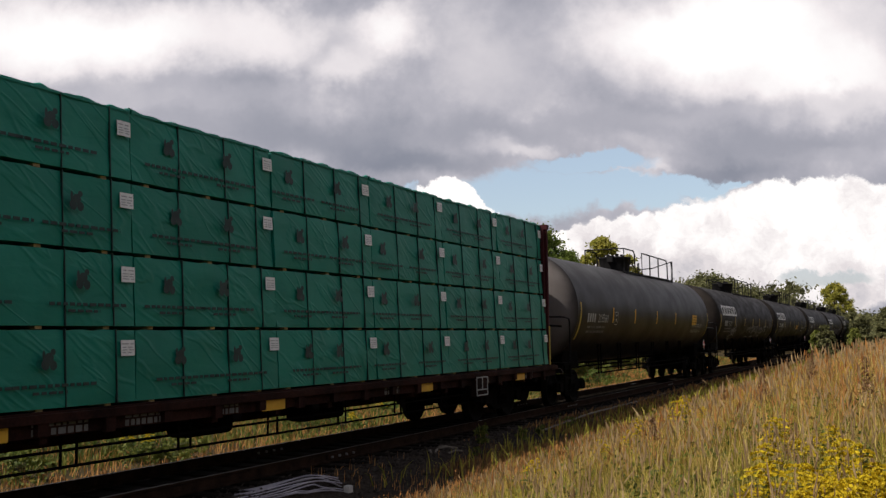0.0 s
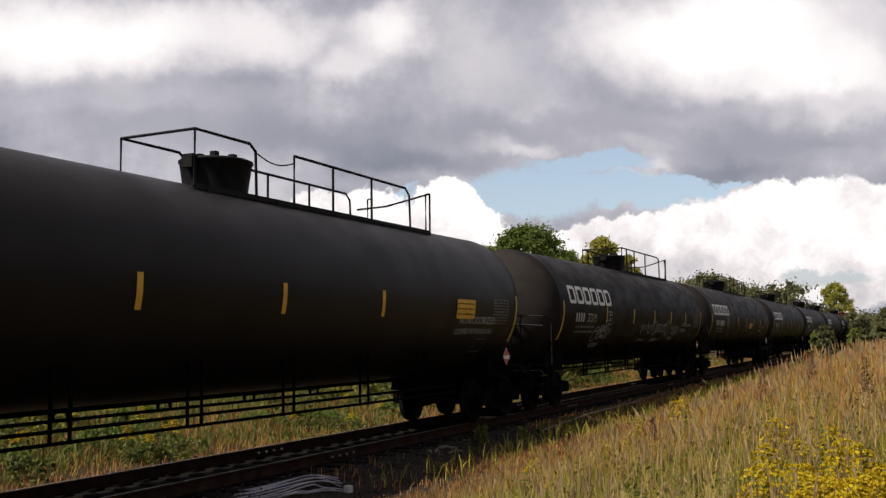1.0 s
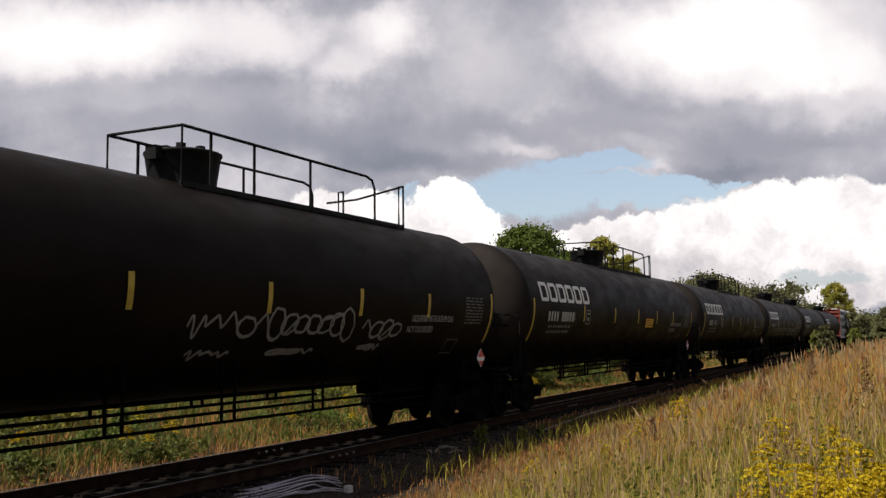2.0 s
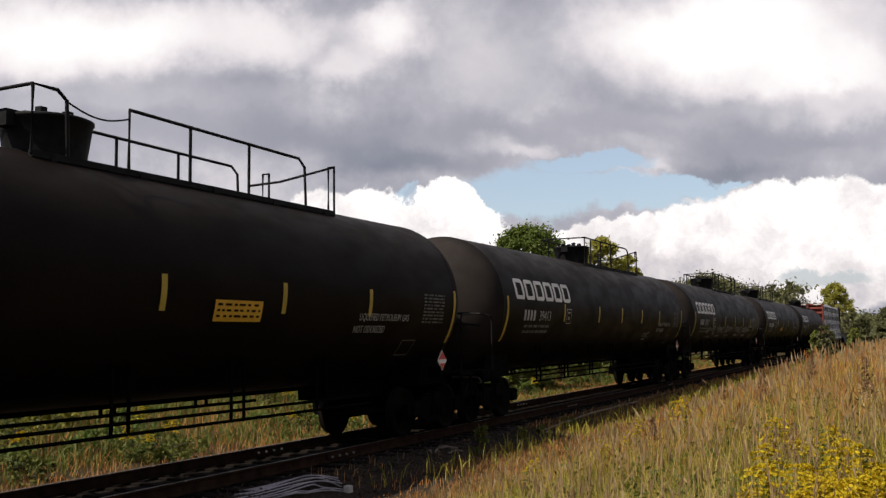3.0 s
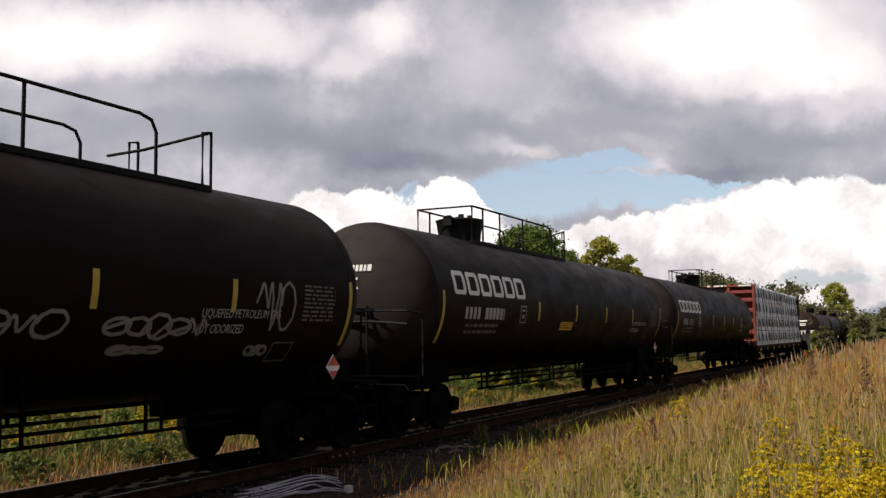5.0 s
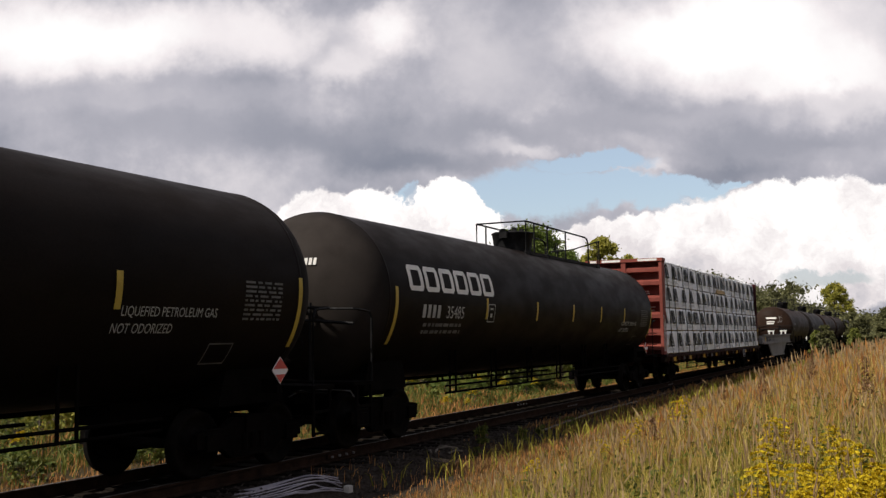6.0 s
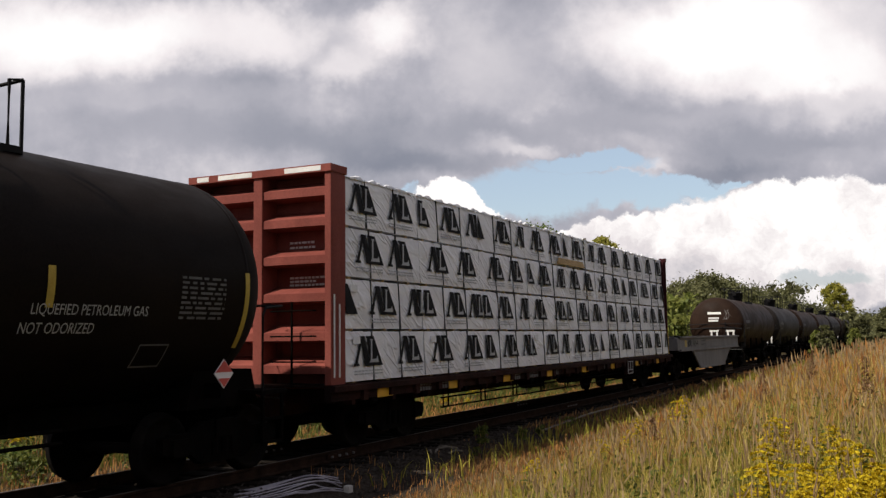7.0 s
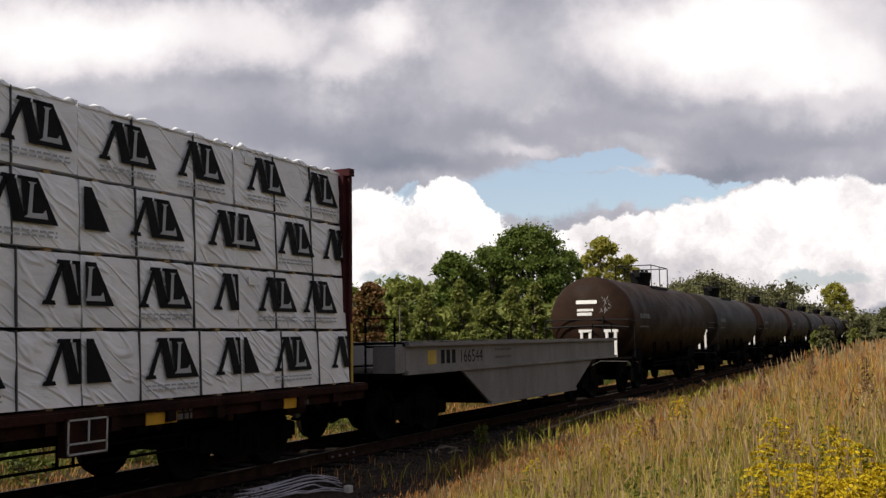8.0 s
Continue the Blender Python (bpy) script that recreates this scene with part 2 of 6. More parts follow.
DEAD_WOOD = mottled("grey_dead_wood", (0.10, 0.082, 0.066), (0.19, 0.16, 0.13), 0.85, 3.0, 30.0, streak=(0.2, 1, 1))


def wrap_material(name, c1, c2, rough, folds):
    def build(N, b):
        o = N.node("ShaderNodeTexCoord").outputs["Object"]
        r = N.node("ShaderNodeObjectInfo").outputs["Random"]
        shift = N.vec("ADD", o, N.vec("SCALE", (1.0, 0.7, 0.4), scale=N.math("MULTIPLY", r, 40.0)))
        f = N.math("ADD", N.smooth(N.noise(shift, 1.3, 4.0), 0.3, 0.7, 0.0, 0.7), N.math("MULTIPLY", r, 0.3))
        N.put(b.inputs["Base Color"], N.mix(f, c1, c2))
        b.inputs["Roughness"].default_value = rough
        b.inputs["Specular IOR Level"].default_value = 0.3
        # folds in the sheet: long slanting creases and fine crumple
        sx = N.node("ShaderNodeSeparateXYZ", Vector=shift)
        along = N.math("SUBTRACT", sx.outputs[0], N.math("MULTIPLY", sx.outputs[2], 0.9))
        across = N.math("ADD", sx.outputs[2], N.math("MULTIPLY", sx.outputs[0], 0.7))
        slant = N.node("ShaderNodeCombineXYZ", X=N.math("MULTIPLY", along, 0.55), Y=N.math("MULTIPLY", across, 2.6), Z=sx.outputs[1]).outputs[0]
        ridge = N.math("ABSOLUTE", N.math("SUBTRACT", N.noise(slant, 1.0, 2.0, 0.5, 0.3), 0.5))
        ridge = N.smooth(ridge, 0.0, 0.05, 1.0, 0.0)
        slack = N.noise(N.vec("MULTIPLY", shift, (1.0, 1.0, 2.0)), 2.4, 3.0, 0.5, 0.6)
        fine = N.noise(shift, 14.0, 4.0, 0.6, 0.5)
        hgt = N.math("ADD", N.math("ADD", N.math("MULTIPLY", ridge, 0.75), N.math("MULTIPLY", slack, 1.1)), N.math("MULTIPLY", fine, 0.15))
        bp = N.node("ShaderNodeBump", Strength=folds, Distance=0.04, Height=hgt)
        N.put(b.inputs["Normal"], bp.outputs[0])

    return material(name, build)


GREEN_WRAP = wrap_material("green_lumber_wrap", (0.002, 0.155, 0.108), (0.006, 0.205, 0.146), 0.5, 0.22)
WHITE_WRAP = wrap_material("white_lumber_wrap", (0.72, 0.72, 0.745), (0.90, 0.90, 0.92), 0.42, 0.6)
INK = mottled("black_wrap_print", (0.0035, 0.0038, 0.005), (0.010, 0.010, 0.012), 0.6, 3.0, 40.0, spec=0.12)
GREEN_INK = mottled("dark_green_wrap_print", (0.003, 0.016, 0.015), (0.006, 0.032, 0.027), 0.5, 3.0, 40.0)
PALE_INK = mottled("pale_grey_wrap_print", (0.30, 0.31, 0.33), (0.42, 0.43, 0.45), 0.5, 3.0, 40.0)
STRAP = mottled("steel_strap", (0.03, 0.035, 0.035), (0.08, 0.085, 0.085), 0.5, 3.0, 40.0)
LABEL = mottled("white_tag", (0.66, 0.66, 0.66), (0.80, 0.80, 0.80), 0.6, 9.0, 60.0)

# ---- mesh helpers ----
SHARED = {}


def part(name, bm, mat, parent, label="", smooth=False, key=None):
    """Link a bmesh as one mesh object under a thing or a part."""
    me = bpy.data.meshes.new(name)
    if smooth:
        for f in bm.faces:
            f.smooth = True
    bm.to_mesh(me)
    bm.free()
    me.materials.append(mat)
    if key:
        SHARED[key] = me
    return link_part(name, me, parent, label)


def link_part(name, me, parent, label=""):
    ob = new(name, me)
    ob.parent = parent
    if label:
        tagged(ob, label)
    return ob


def shared(name, key, make, mat, parent, label="", smooth=False):
    """As part(), but alike parts share one mesh."""
    if key in SHARED:
        return link_part(name, SHARED[key], parent, label)
    return part(name, make(), mat, parent, label, smooth, key)


def box(bm, x0, x1, y0, y1, z0, z1):
    v = [bm.verts.new((x, y, z)) for x in (x0, x1) for y in (y0, y1) for z in (z0, z1)]
    for q in ((0, 1, 3, 2), (4, 6, 7, 5), (0, 4, 5, 1), (2, 3, 7, 6), (0, 2, 6, 4), (1, 5, 7, 3)):
        bm.faces.new([v[i] for i in q])
    return v


def boxes(*dims):
    bm = bmesh.new()
    for d in dims:
        box(bm, *d)
    return bm


def soft_box(x0, x1, y0, y1, z0, z1, r=0.02, seg=2):
    bm = boxes((x0, x1, y0, y1, z0, z1))
    bmesh.ops.recalc_face_normals(bm, faces=bm.faces)
    bmesh.ops.bevel(bm, geom=bm.edges[:], offset=r, segments=seg, affect="EDGES", profile=0.5)
    return bm


def prism(bm, pts, y0, y1):
    """Outline in x and z, drawn out along y."""
    a = [bm.verts.new((x, y0, z)) for x, z in pts]
    b = [bm.verts.new((x, y1, z)) for x, z in pts]
    n = len(pts)
    bm.faces.new(a)
    bm.faces.new(b[::-1])
    for i in range(n):
        j = (i + 1) % n
        bm.faces.new((a[i], b[i], b[j], a[j]))


def tube(bm, pts, r, n=6, cap=True):
    """Round bar along a line of points."""
    pts = [Vector(p) for p in pts]
    rings = []
    for i, p in enumerate(pts):
        t = (pts[min(i + 1, len(pts) - 1)] - pts[max(i - 1, 0)]).normalized()
        side = t.cross(Vector((0, 0, 1)))
        if side.length < 0.05:
            side = t.cross(Vector((1, 0, 0)))
        side.normalize()
        up = side.cross(t)
        rr = r[i] if isinstance(r, (list, tuple)) else r
        rings.append([bm.verts.new(p + (side * math.cos(k * math.tau / n) + up * math.sin(k * math.tau / n)) * rr) for k in range(n)])
    for a, b in zip(rings, rings[1:]):
        for k in range(n):
            bm.faces.new((a[k], a[(k + 1) % n], b[(k + 1) % n], b[k]))
    if cap and n > 2:
        bm.faces.new(rings[0][::-1])
        bm.faces.new(rings[-1])


def tubes(lines, r, n=6):
    bm = bmesh.new()
    for l in lines:
        tube(bm, l, r, n)
    return bm


def lathe(bm, profile, axis, n=40, c=(0, 0, 0)):
    """Turn a profile of (along, radius) round an axis."""
    rings = []
    for s, r in profile:
        ring = []
        if r < 1e-4:
            ring = [bm.verts.new(turn(axis, s, 0, 0, c))]
        else:
            ring = [bm.verts.new(turn(axis, s, r * math.cos(k * math.tau / n), r * math.sin(k * math.tau / n), c)) for k in range(n)]
        rings.append(ring)
    for a, b in zip(rings, rings[1:]):
        for k in range(n):
            k2 = (k + 1) % n
            if len(a) == 1:
                bm.faces.new((a[0], b[k2], b[k]))
            elif len(b) == 1:
                bm.faces.new((a[k], a[k2], b[0]))
            else:
                bm.faces.new((a[k], a[k2], b[k2], b[k]))
    bmesh.ops.recalc_face_normals(bm, faces=bm.faces)


def turn(axis, s, u, w, c):
    p = {"x": (s, u, w), "y": (u, s, w), "z": (u, w, s)}[axis]
    return (p[0] + c[0], p[1] + c[1], p[2] + c[2])


def thing(name, label, category, m, group=""):
    e = new(name)
    e.empty_display_size = 0.3
    e.matrix_basis = m
    return tagged(e, label, category, group)


# ---- lettering ----
LETTERS = {}


def words(text, size):
    """Flat mesh outline of some text: vertices and faces, left edge at 0, base line at 0."""
    if (text, size) not in LETTERS:
        cu = bpy.data.curves.new("words", "FONT")
        cu.body, cu.size, cu.resolution_u = text, size, 3
        ob = bpy.data.objects.new("words", cu)
        scene.collection.objects.link(ob)
        me = bpy.data.meshes.new_from_object(ob.evaluated_get(bpy.context.evaluated_depsgraph_get()))
        LETTERS[(text, size)] = ([tuple(v.co) for v in me.vertices], [tuple(p.vertices) for p in me.polygons])
        bpy.data.objects.remove(ob)
        bpy.data.curves.remove(cu)
        bpy.data.meshes.remove(me)
    return LETTERS[(text, size)]


def flat_words(bm, text, size, x, y, z, stretch=1.0):
    vs, fs = words(text, size)
    made = [bm.verts.new((x + a * stretch, y, z + b)) for a, b, _ in vs]
    for f in fs:
        bm.faces.new([made[i] for i in f])


def on_shell(bm, R, zc, lift=0.008):
    """Bend flat marks (x, -, z) on to the near side of a tank shell."""
    for v in bm.verts:
        dz = max(-R * 0.98, min(R * 0.98, v.co.z - zc))
        v.co.y = -math.sqrt((R + lift) ** 2 - dz ** 2)
    bmesh.ops.recalc_face_normals(bm, faces=bm.faces)


def bar(bm, x0, x1, z0, z1, nz=None):
    """Flat mark cut into steps in height so that it can follow a curve."""
    nz = nz or max(1, int((z1 - z0) / 0.07))
    for i in range(nz):
        a, b = z0 + (z1 - z0) * i / nz, z0 + (z1 - z0) * (i + 1) / nz
        bm.faces.new([bm.verts.new((x, 0, z)) for x, z in ((x0, a), (x1, a), (x1, b), (x0, b))])


def dashes(bm, x0, x1, z, hgt, rng, piece=(0.08, 0.3)):
    """Unreadable line of small print as plain bars."""
    x = x0
    while x < x1:
        w = min(rng.uniform(*piece), x1 - x)
        bar(bm, x, x + w, z, z + hgt)
        x += w + rng.uniform(0.03, 0.07)


# ---- running gear ----
def truck_frame_mesh():
    bm = bmesh.new()
    prof = [(-1.17, 0.42), (-1.17, 0.62), (-0.98, 0.66), (-0.62, 0.66), (-0.42, 0.78), (0.42, 0.78), (0.62, 0.66), (0.98, 0.66), (1.17, 0.62), (1.17, 0.42),
            (0.72, 0.42), (0.45, 0.24), (-0.45, 0.24), (-0.72, 0.42)]
    for y in (-1.06, 0.94):
        prism(bm, prof, y, y + 0.12)
        for x in (-0.89, 0.89):
            box(bm, x - 0.14, x + 0.14, y - 0.05, y + 0.17, 0.38, 0.60)
        for x in (-0.2, 0.0, 0.2):
            lathe(bm, [(0.34, 0.07), (0.56, 0.07)], "z", 8, (x, y + 0.02, 0))
    box(bm, -0.2, 0.2, -1.10, 1.10, 0.56, 0.80)
    bmesh.ops.recalc_face_normals(bm, faces=bm.faces)
    return bm


WHEEL_R = 0.457


def wheelset_mesh():
    bm = bmesh.new()
    for s in (-1, 1):
        y = s * GAUGE
        prof = [(y - s * 0.09, 0.06), (y - s * 0.09, 0.14), (y - s * 0.05, 0.16), (y - s * 0.03, 0.36), (y - s * 0.072, 0.40), (y - s * 0.072, WHEEL_R + 0.028), (y - s * 0.045, WHEEL_R + 0.028),
                (y - s * 0.030, WHEEL_R), (y + s * 0.065, WHEEL_R - 0.006), (y + s * 0.065, 0.39), (y + s * 0.02, 0.36), (y + s * 0.0, 0.17), (y + s * 0.07, 0.14), (y + s * 0.07, 0.06)]
        lathe(bm, prof, "y", 32)
    lathe(bm, [(-1.02, 0.0), (-1.02, 0.075), (1.02, 0.075), (1.02, 0.0)], "y", 10)
    for s in (-1, 1):
        for k in range(3):
            a = k * math.tau / 3
            lathe(bm, [(s * 1.02, 0.015), (s * 1.045, 0.015), (s * 1.045, 0.0)], "y", 6, (0.04 * math.cos(a), 0, 0.04 * math.sin(a)))
    return bm


WHEELSETS = []


def truck(parent, x):
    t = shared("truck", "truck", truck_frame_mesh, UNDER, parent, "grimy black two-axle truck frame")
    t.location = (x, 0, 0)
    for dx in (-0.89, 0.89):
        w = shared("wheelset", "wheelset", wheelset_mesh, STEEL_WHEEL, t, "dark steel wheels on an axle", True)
        w.location = (dx, 0, WHEEL_R)
        WHEELSETS.append(w)
    return t


def coupler_mesh():
    bm = boxes((0.0, 0.55, -0.09, 0.09, 0.72, 0.94))
    prism(bm, [(0.5, 0.66), (0.78, 0.66), (0.84, 0.74), (0.84, 0.94), (0.76, 1.0), (0.5, 1.0)], -0.16, 0.14)
    tube(bm, [(0.2, -0.42, 0.72), (0.35, -0.44, 0.52), (0.6, -0.43, 0.42), (0.85, -0.40, 0.46)], 0.028, 6)
    bmesh.ops.recalc_face_normals(bm, faces=bm.faces)
    return bm


def coupler(parent, x, way):
    c = shared("coupler", "coupler", coupler_mesh, UNDER, parent, "dark cast coupler with air hose")
    c.location = (x, 0, 0)
    c.rotation_euler = (0, 0, 0 if way > 0 else math.pi)


# ---- tank cars ----
TRAIN = []


def shell_mesh(half, R, zc):
    bm = bmesh.new()
    n = 8
    lathe(bm, [(-half + 2 * half * k / n, R) for k in range(n + 1)], "x", 64, (0, 0, zc))
    return bm


def head_mesh(half, R, zc, head, s):
    bm = bmesh.new()
    angles = [math.pi / 2 * (1 - (1 - k / 16) ** 2.2) for k in range(17)]
    prof = [(s * head * math.cos(a), R * math.sin(a)) for a in angles]
    lathe(bm, prof, "x", 64, (0, 0, zc))
    return bm


def tank_car(xt, label, half=8.75, R=1.54, zc=2.583, tc=7.6, head=0.72, paint=None, style="", group="tank cars", number="", seed=1, plain=False, chain=False, px=0.0, rear=0.15, strips=None, reach=0.0, lead=0.0):
    rng = random.Random(seed)
    car = thing("tank_car", label, "tank car", pose(xt, YC, 0), group)
    TRAIN.append((car, xt))
    paint = paint or BLACK
    hs = half if plain else half - 0.27
    head += half - hs
    key = (round(hs, 2), R, zc, head, paint.name)
    shared("tank_shell", ("shell",) + key, lambda: shell_mesh(hs, R, zc), paint, car, "", True)
    # heads of the long cars carry a painted sunlit tone besides dust
    dusty = HEAD_SUNLIT_DUST if paint is BLACK else HEAD_GREY if paint is BLACK_OLD else paint
    for s in (-1, 1):
        h = shared("tank_head", ("head", s) + key, lambda: head_mesh(half, R, zc, head, s), dusty, car, "dusty rounded tank head, sunlit tone painted in on the long cars", True)
        h.location = (s * hs, 0, 0)
    top = zc + R
    # welded ring bands round the ends
    for s in (-1, 1):
        bm = bmesh.new()
        lathe(bm, [(s * hs - 0.03, R), (s * hs - 0.02, R + 0.004), (s * hs + 0.02, R + 0.004), (s * hs + 0.03, R)], "x", 64, (0, 0, zc))
        part("seam_band", bm, paint, car, "", True)
        # saddle and stub sill
        tx = -(half - 0.95) if s < 0 else half - rear
        tx = s * tc if plain else tx
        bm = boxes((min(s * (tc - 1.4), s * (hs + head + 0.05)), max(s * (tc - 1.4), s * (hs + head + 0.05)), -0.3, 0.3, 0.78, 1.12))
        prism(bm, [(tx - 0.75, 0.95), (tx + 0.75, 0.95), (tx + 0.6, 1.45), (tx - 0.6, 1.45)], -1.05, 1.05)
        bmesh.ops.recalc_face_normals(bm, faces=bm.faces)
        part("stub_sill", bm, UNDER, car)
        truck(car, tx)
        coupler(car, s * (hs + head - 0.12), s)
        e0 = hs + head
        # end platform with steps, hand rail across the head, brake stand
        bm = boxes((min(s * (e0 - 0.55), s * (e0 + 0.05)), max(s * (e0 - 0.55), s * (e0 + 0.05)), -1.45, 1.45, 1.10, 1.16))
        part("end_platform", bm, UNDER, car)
        for y in (-1.43, 1.43):
            bm = bmesh.new()
            box(bm, min(s * (e0 - 0.5), s * (e0 - 0.06)), max(s * (e0 - 0.5), s * (e0 - 0.06)), y - 0.02, y + 0.02, 0.42, 0.46)
            box(bm, min(s * (e0 - 0.5), s * (e0 - 0.06)), max(s * (e0 - 0.5), s * (e0 - 0.06)), y - 0.02, y + 0.02, 0.74, 0.78)
            for dx in (0.5, 0.06):
                box(bm, s * (e0 - dx) - 0.02, s * (e0 - dx) + 0.02, y - 0.02, y + 0.02, 0.40, 1.12)
            part("end_step", bm, UNDER, car, "black steel sill step")
        xr = s * (e0 - 0.02)
        rail = [(xr - s * 0.5, -1.44, 1.15), (xr - s * 0.5, -1.44, 2.2), (xr - s * 0.44, -1.44, 2.3), (xr - s * 0.1, -1.44, 2.33), (xr, -1.40, 2.34), (xr, -0.5, 2.36), (xr, 0.5, 2.36), (xr, 1.40, 2.34)]
        rail2 = [(xr, -1.40, 2.10), (xr, -0.6, 2.16), (xr, 0.5, 2.14), (xr, 1.4, 2.10)]
        post = [(xr, -0.55, 1.15), (xr, -0.55, 2.46)]
        post2 = [(xr, 1.40, 1.15), (xr, 1.40, 2.34)]
        part("end_rail", tubes([rail, post2], 0.022), RAIL_BLACK, car)
        lever = [(xr + s * 0.02, -1.42, 0.92), (xr + s * 0.05, -1.36, 1.02), (xr + s * 0.05, -0.45, 1.03), (xr + s * 0.12, -0.2, 0.90)]
        part("uncoupling_lever", tubes([lever], 0.014), LEVER, car, "worn pale steel uncoupling lever")
        if s < 0:
            bm = tubes([post, rail2], 0.03)
            lathe(bm, [(xr - 0.06, 0.24), (xr - 0.02, 0.24)], "x", 20, (0, -0.2, 1.75))
            part("brake_stand", bm, RAIL_BLACK, car)
    # manway bonnet with hinged lid
    bx = 0.45 + px + 0.45 * lead
    bm = bmesh.new()
    rb = 0.55 if not plain else 0.42
    lathe(bm, [(top - 0.12, rb - 0.07), (top + 0.08, rb - 0.05), (top + 0.42, rb), (top + 0.44, rb + 0.02), (top + 0.47, rb + 0.02), (top + 0.49, rb - 0.03), (top + 0.53, 0.0)], "z", 28, (bx, 0, 0))
    part("manway_bonnet", bm, RAIL_BLACK, car, "black round valve bonnet with lid", True)
    part("bonnet_hinge", boxes((bx - rb - 0.12, bx - rb + 0.1, -0.1, 0.1, top + 0.30, top + 0.50)), RAIL_BLACK, car)
    for k in range(4):
        a = 0.6 + k * 1.57
        bm = bmesh.new()
        box(bm, bx + math.cos(a) * 0.25 - 0.05, bx + math.cos(a) * 0.25 + 0.05, math.sin(a) * 0.25 - 0.05, math.sin(a) * 0.25 + 0.05, top + 0.48, top + 0.60)
        part("bonnet_lug", bm, RAIL_BLACK, car)
    # walkway with grating and railings
    zf, W, zt = top - 0.10, 0.69, 4.81 if not plain else top + 0.70
    xa, xb = (-0.35 + px + lead, 5.95 + px + reach) if not plain else (-0.6, 2.0)
    bm = boxes((xa, xb, -W - 0.02, -W + 0.05, zf - 0.06, zf + 0.02), (xa, xb, W - 0.05, W + 0.02, zf - 0.06, zf + 0.02))
    for k in range(int((xb - xa - 1.3) / 0.12)):
        x = xa + 1.3 + k * 0.12
        box(bm, x, x + 0.035, -W, W, zf - 0.02, zf + 0.015)
    part("walkway_grating", bm, RAIL_BLACK, car)
    for k in range(5 if not plain else 2):
        x = xa + 0.3 + k * (xb - xa - 0.6) / (4 if not plain else 1)
        for y in (-W, W):
            z0 = zc + math.sqrt(max(0.01, R * R - W * W)) - 0.03
            part("walkway_bracket", boxes((x - 0.04, x + 0.04, y - 0.03, y + 0.03, z0, zf)), RAIL_BLACK, car)
    zk = zf - 0.02
    if plain:
        for y in (-W, W):
            part("railing", tubes([[(xa, y, zk), (xa, y, zt), (xb, y, zt), (xb, y, zk)]], 0.02), RAIL_BLACK, car)
            part("railing_post", tubes([[((xa + xb) / 2, y, zk), ((xa + xb) / 2, y, zt)]], 0.02), RAIL_BLACK, car)
        for x in (xa, xb):
            part("cross_rail", tubes([[(x, -W, zt), (x, W, zt)]], 0.02), RAIL_BLACK, car)
    else:
        for y in (-W, W):
            if chain:
                loops = [[(xa, y, zk), (xa, y, zt), (px, y, zt), (px + 0.14, y, zt - 0.10), (px + 0.17, y, zk)], [(px + 1.15, y, zk), (px + 1.15, y, zt), (px + 4.9, y, zt - 0.02), (px + 5.06, y, zt - 0.14), (px + 5.1, y, zk)]]
                loops += [[(px + x, y, zk), (px + x, y, zt)] for x in (2.3, 3.6)]
            else:
                loops = [[(xa, y, zk), (xa, y, zt), (px + reach + 4.55, y, zt), (px + reach + 4.76, y, zt - 0.05), (px + reach + 4.85, y, zt - 0.2), (px + reach + 4.85, y, zk)]] + [[(px + x, y, zk), (px + x, y, zt)] for x in (0.25, 1.25, 2.75 + reach)]
            for i, l in enumerate(loops):
                part("railing" if len(l) > 2 else "railing_post", tubes([l], 0.024), RAIL_BLACK, car, "black pipe railing" if i == 0 else "")
            bm = tubes([[(xb, y, zf - 0.35), (xb, y, zt)], [(xb - 0.18, y, zk), (xb - 0.18, y, zt - 0.03), (xb, y, zt)]], 0.022)
            part("gate_post", bm, RAIL_BLACK, car)
        for l in ([(xa, -W, zt), (xa, W, zt)], [(xb, -W, zt), (xb - 0.6, 0, zt - 0.28), (xb - 0.6, W, zt - 0.3)]):
            part("cross_rail", tubes([l], 0.022), RAIL_BLACK, car)
        if chain:
            for y in (-W, W):
                pts = [(px + 0.17 + 0.98 * k / 8, y, zt - 0.12 - 0.10 * math.sin(math.pi * k / 8)) for k in range(9)]
                part("chain", tubes([pts], 0.012, 5), RAIL_BLACK, car)
    # pipes and hangers under the shell, between the trucks
    zb = zc - R
    L0 = tc - 1.45
    for y in (-1.20, 1.20):
        lines = [[(-L0, y, 0.90), (L0, y, 0.90)], [(-L0, y, 0.765), (L0, y, 0.765)]]
        x = -L0 + 0.2
        k = 0
        while x < L0:
            lines.append([(x, y, 1.6), (x, y, 0.75)])
            lines.append([(x + 0.27, y, 1.6), (x + 0.27, y, 0.75)])
            x += 2.06 + 0.1 * (k % 2)
            k += 1
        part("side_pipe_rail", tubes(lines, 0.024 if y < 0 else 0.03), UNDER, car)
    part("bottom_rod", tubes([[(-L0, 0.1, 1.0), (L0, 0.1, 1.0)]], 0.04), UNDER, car)
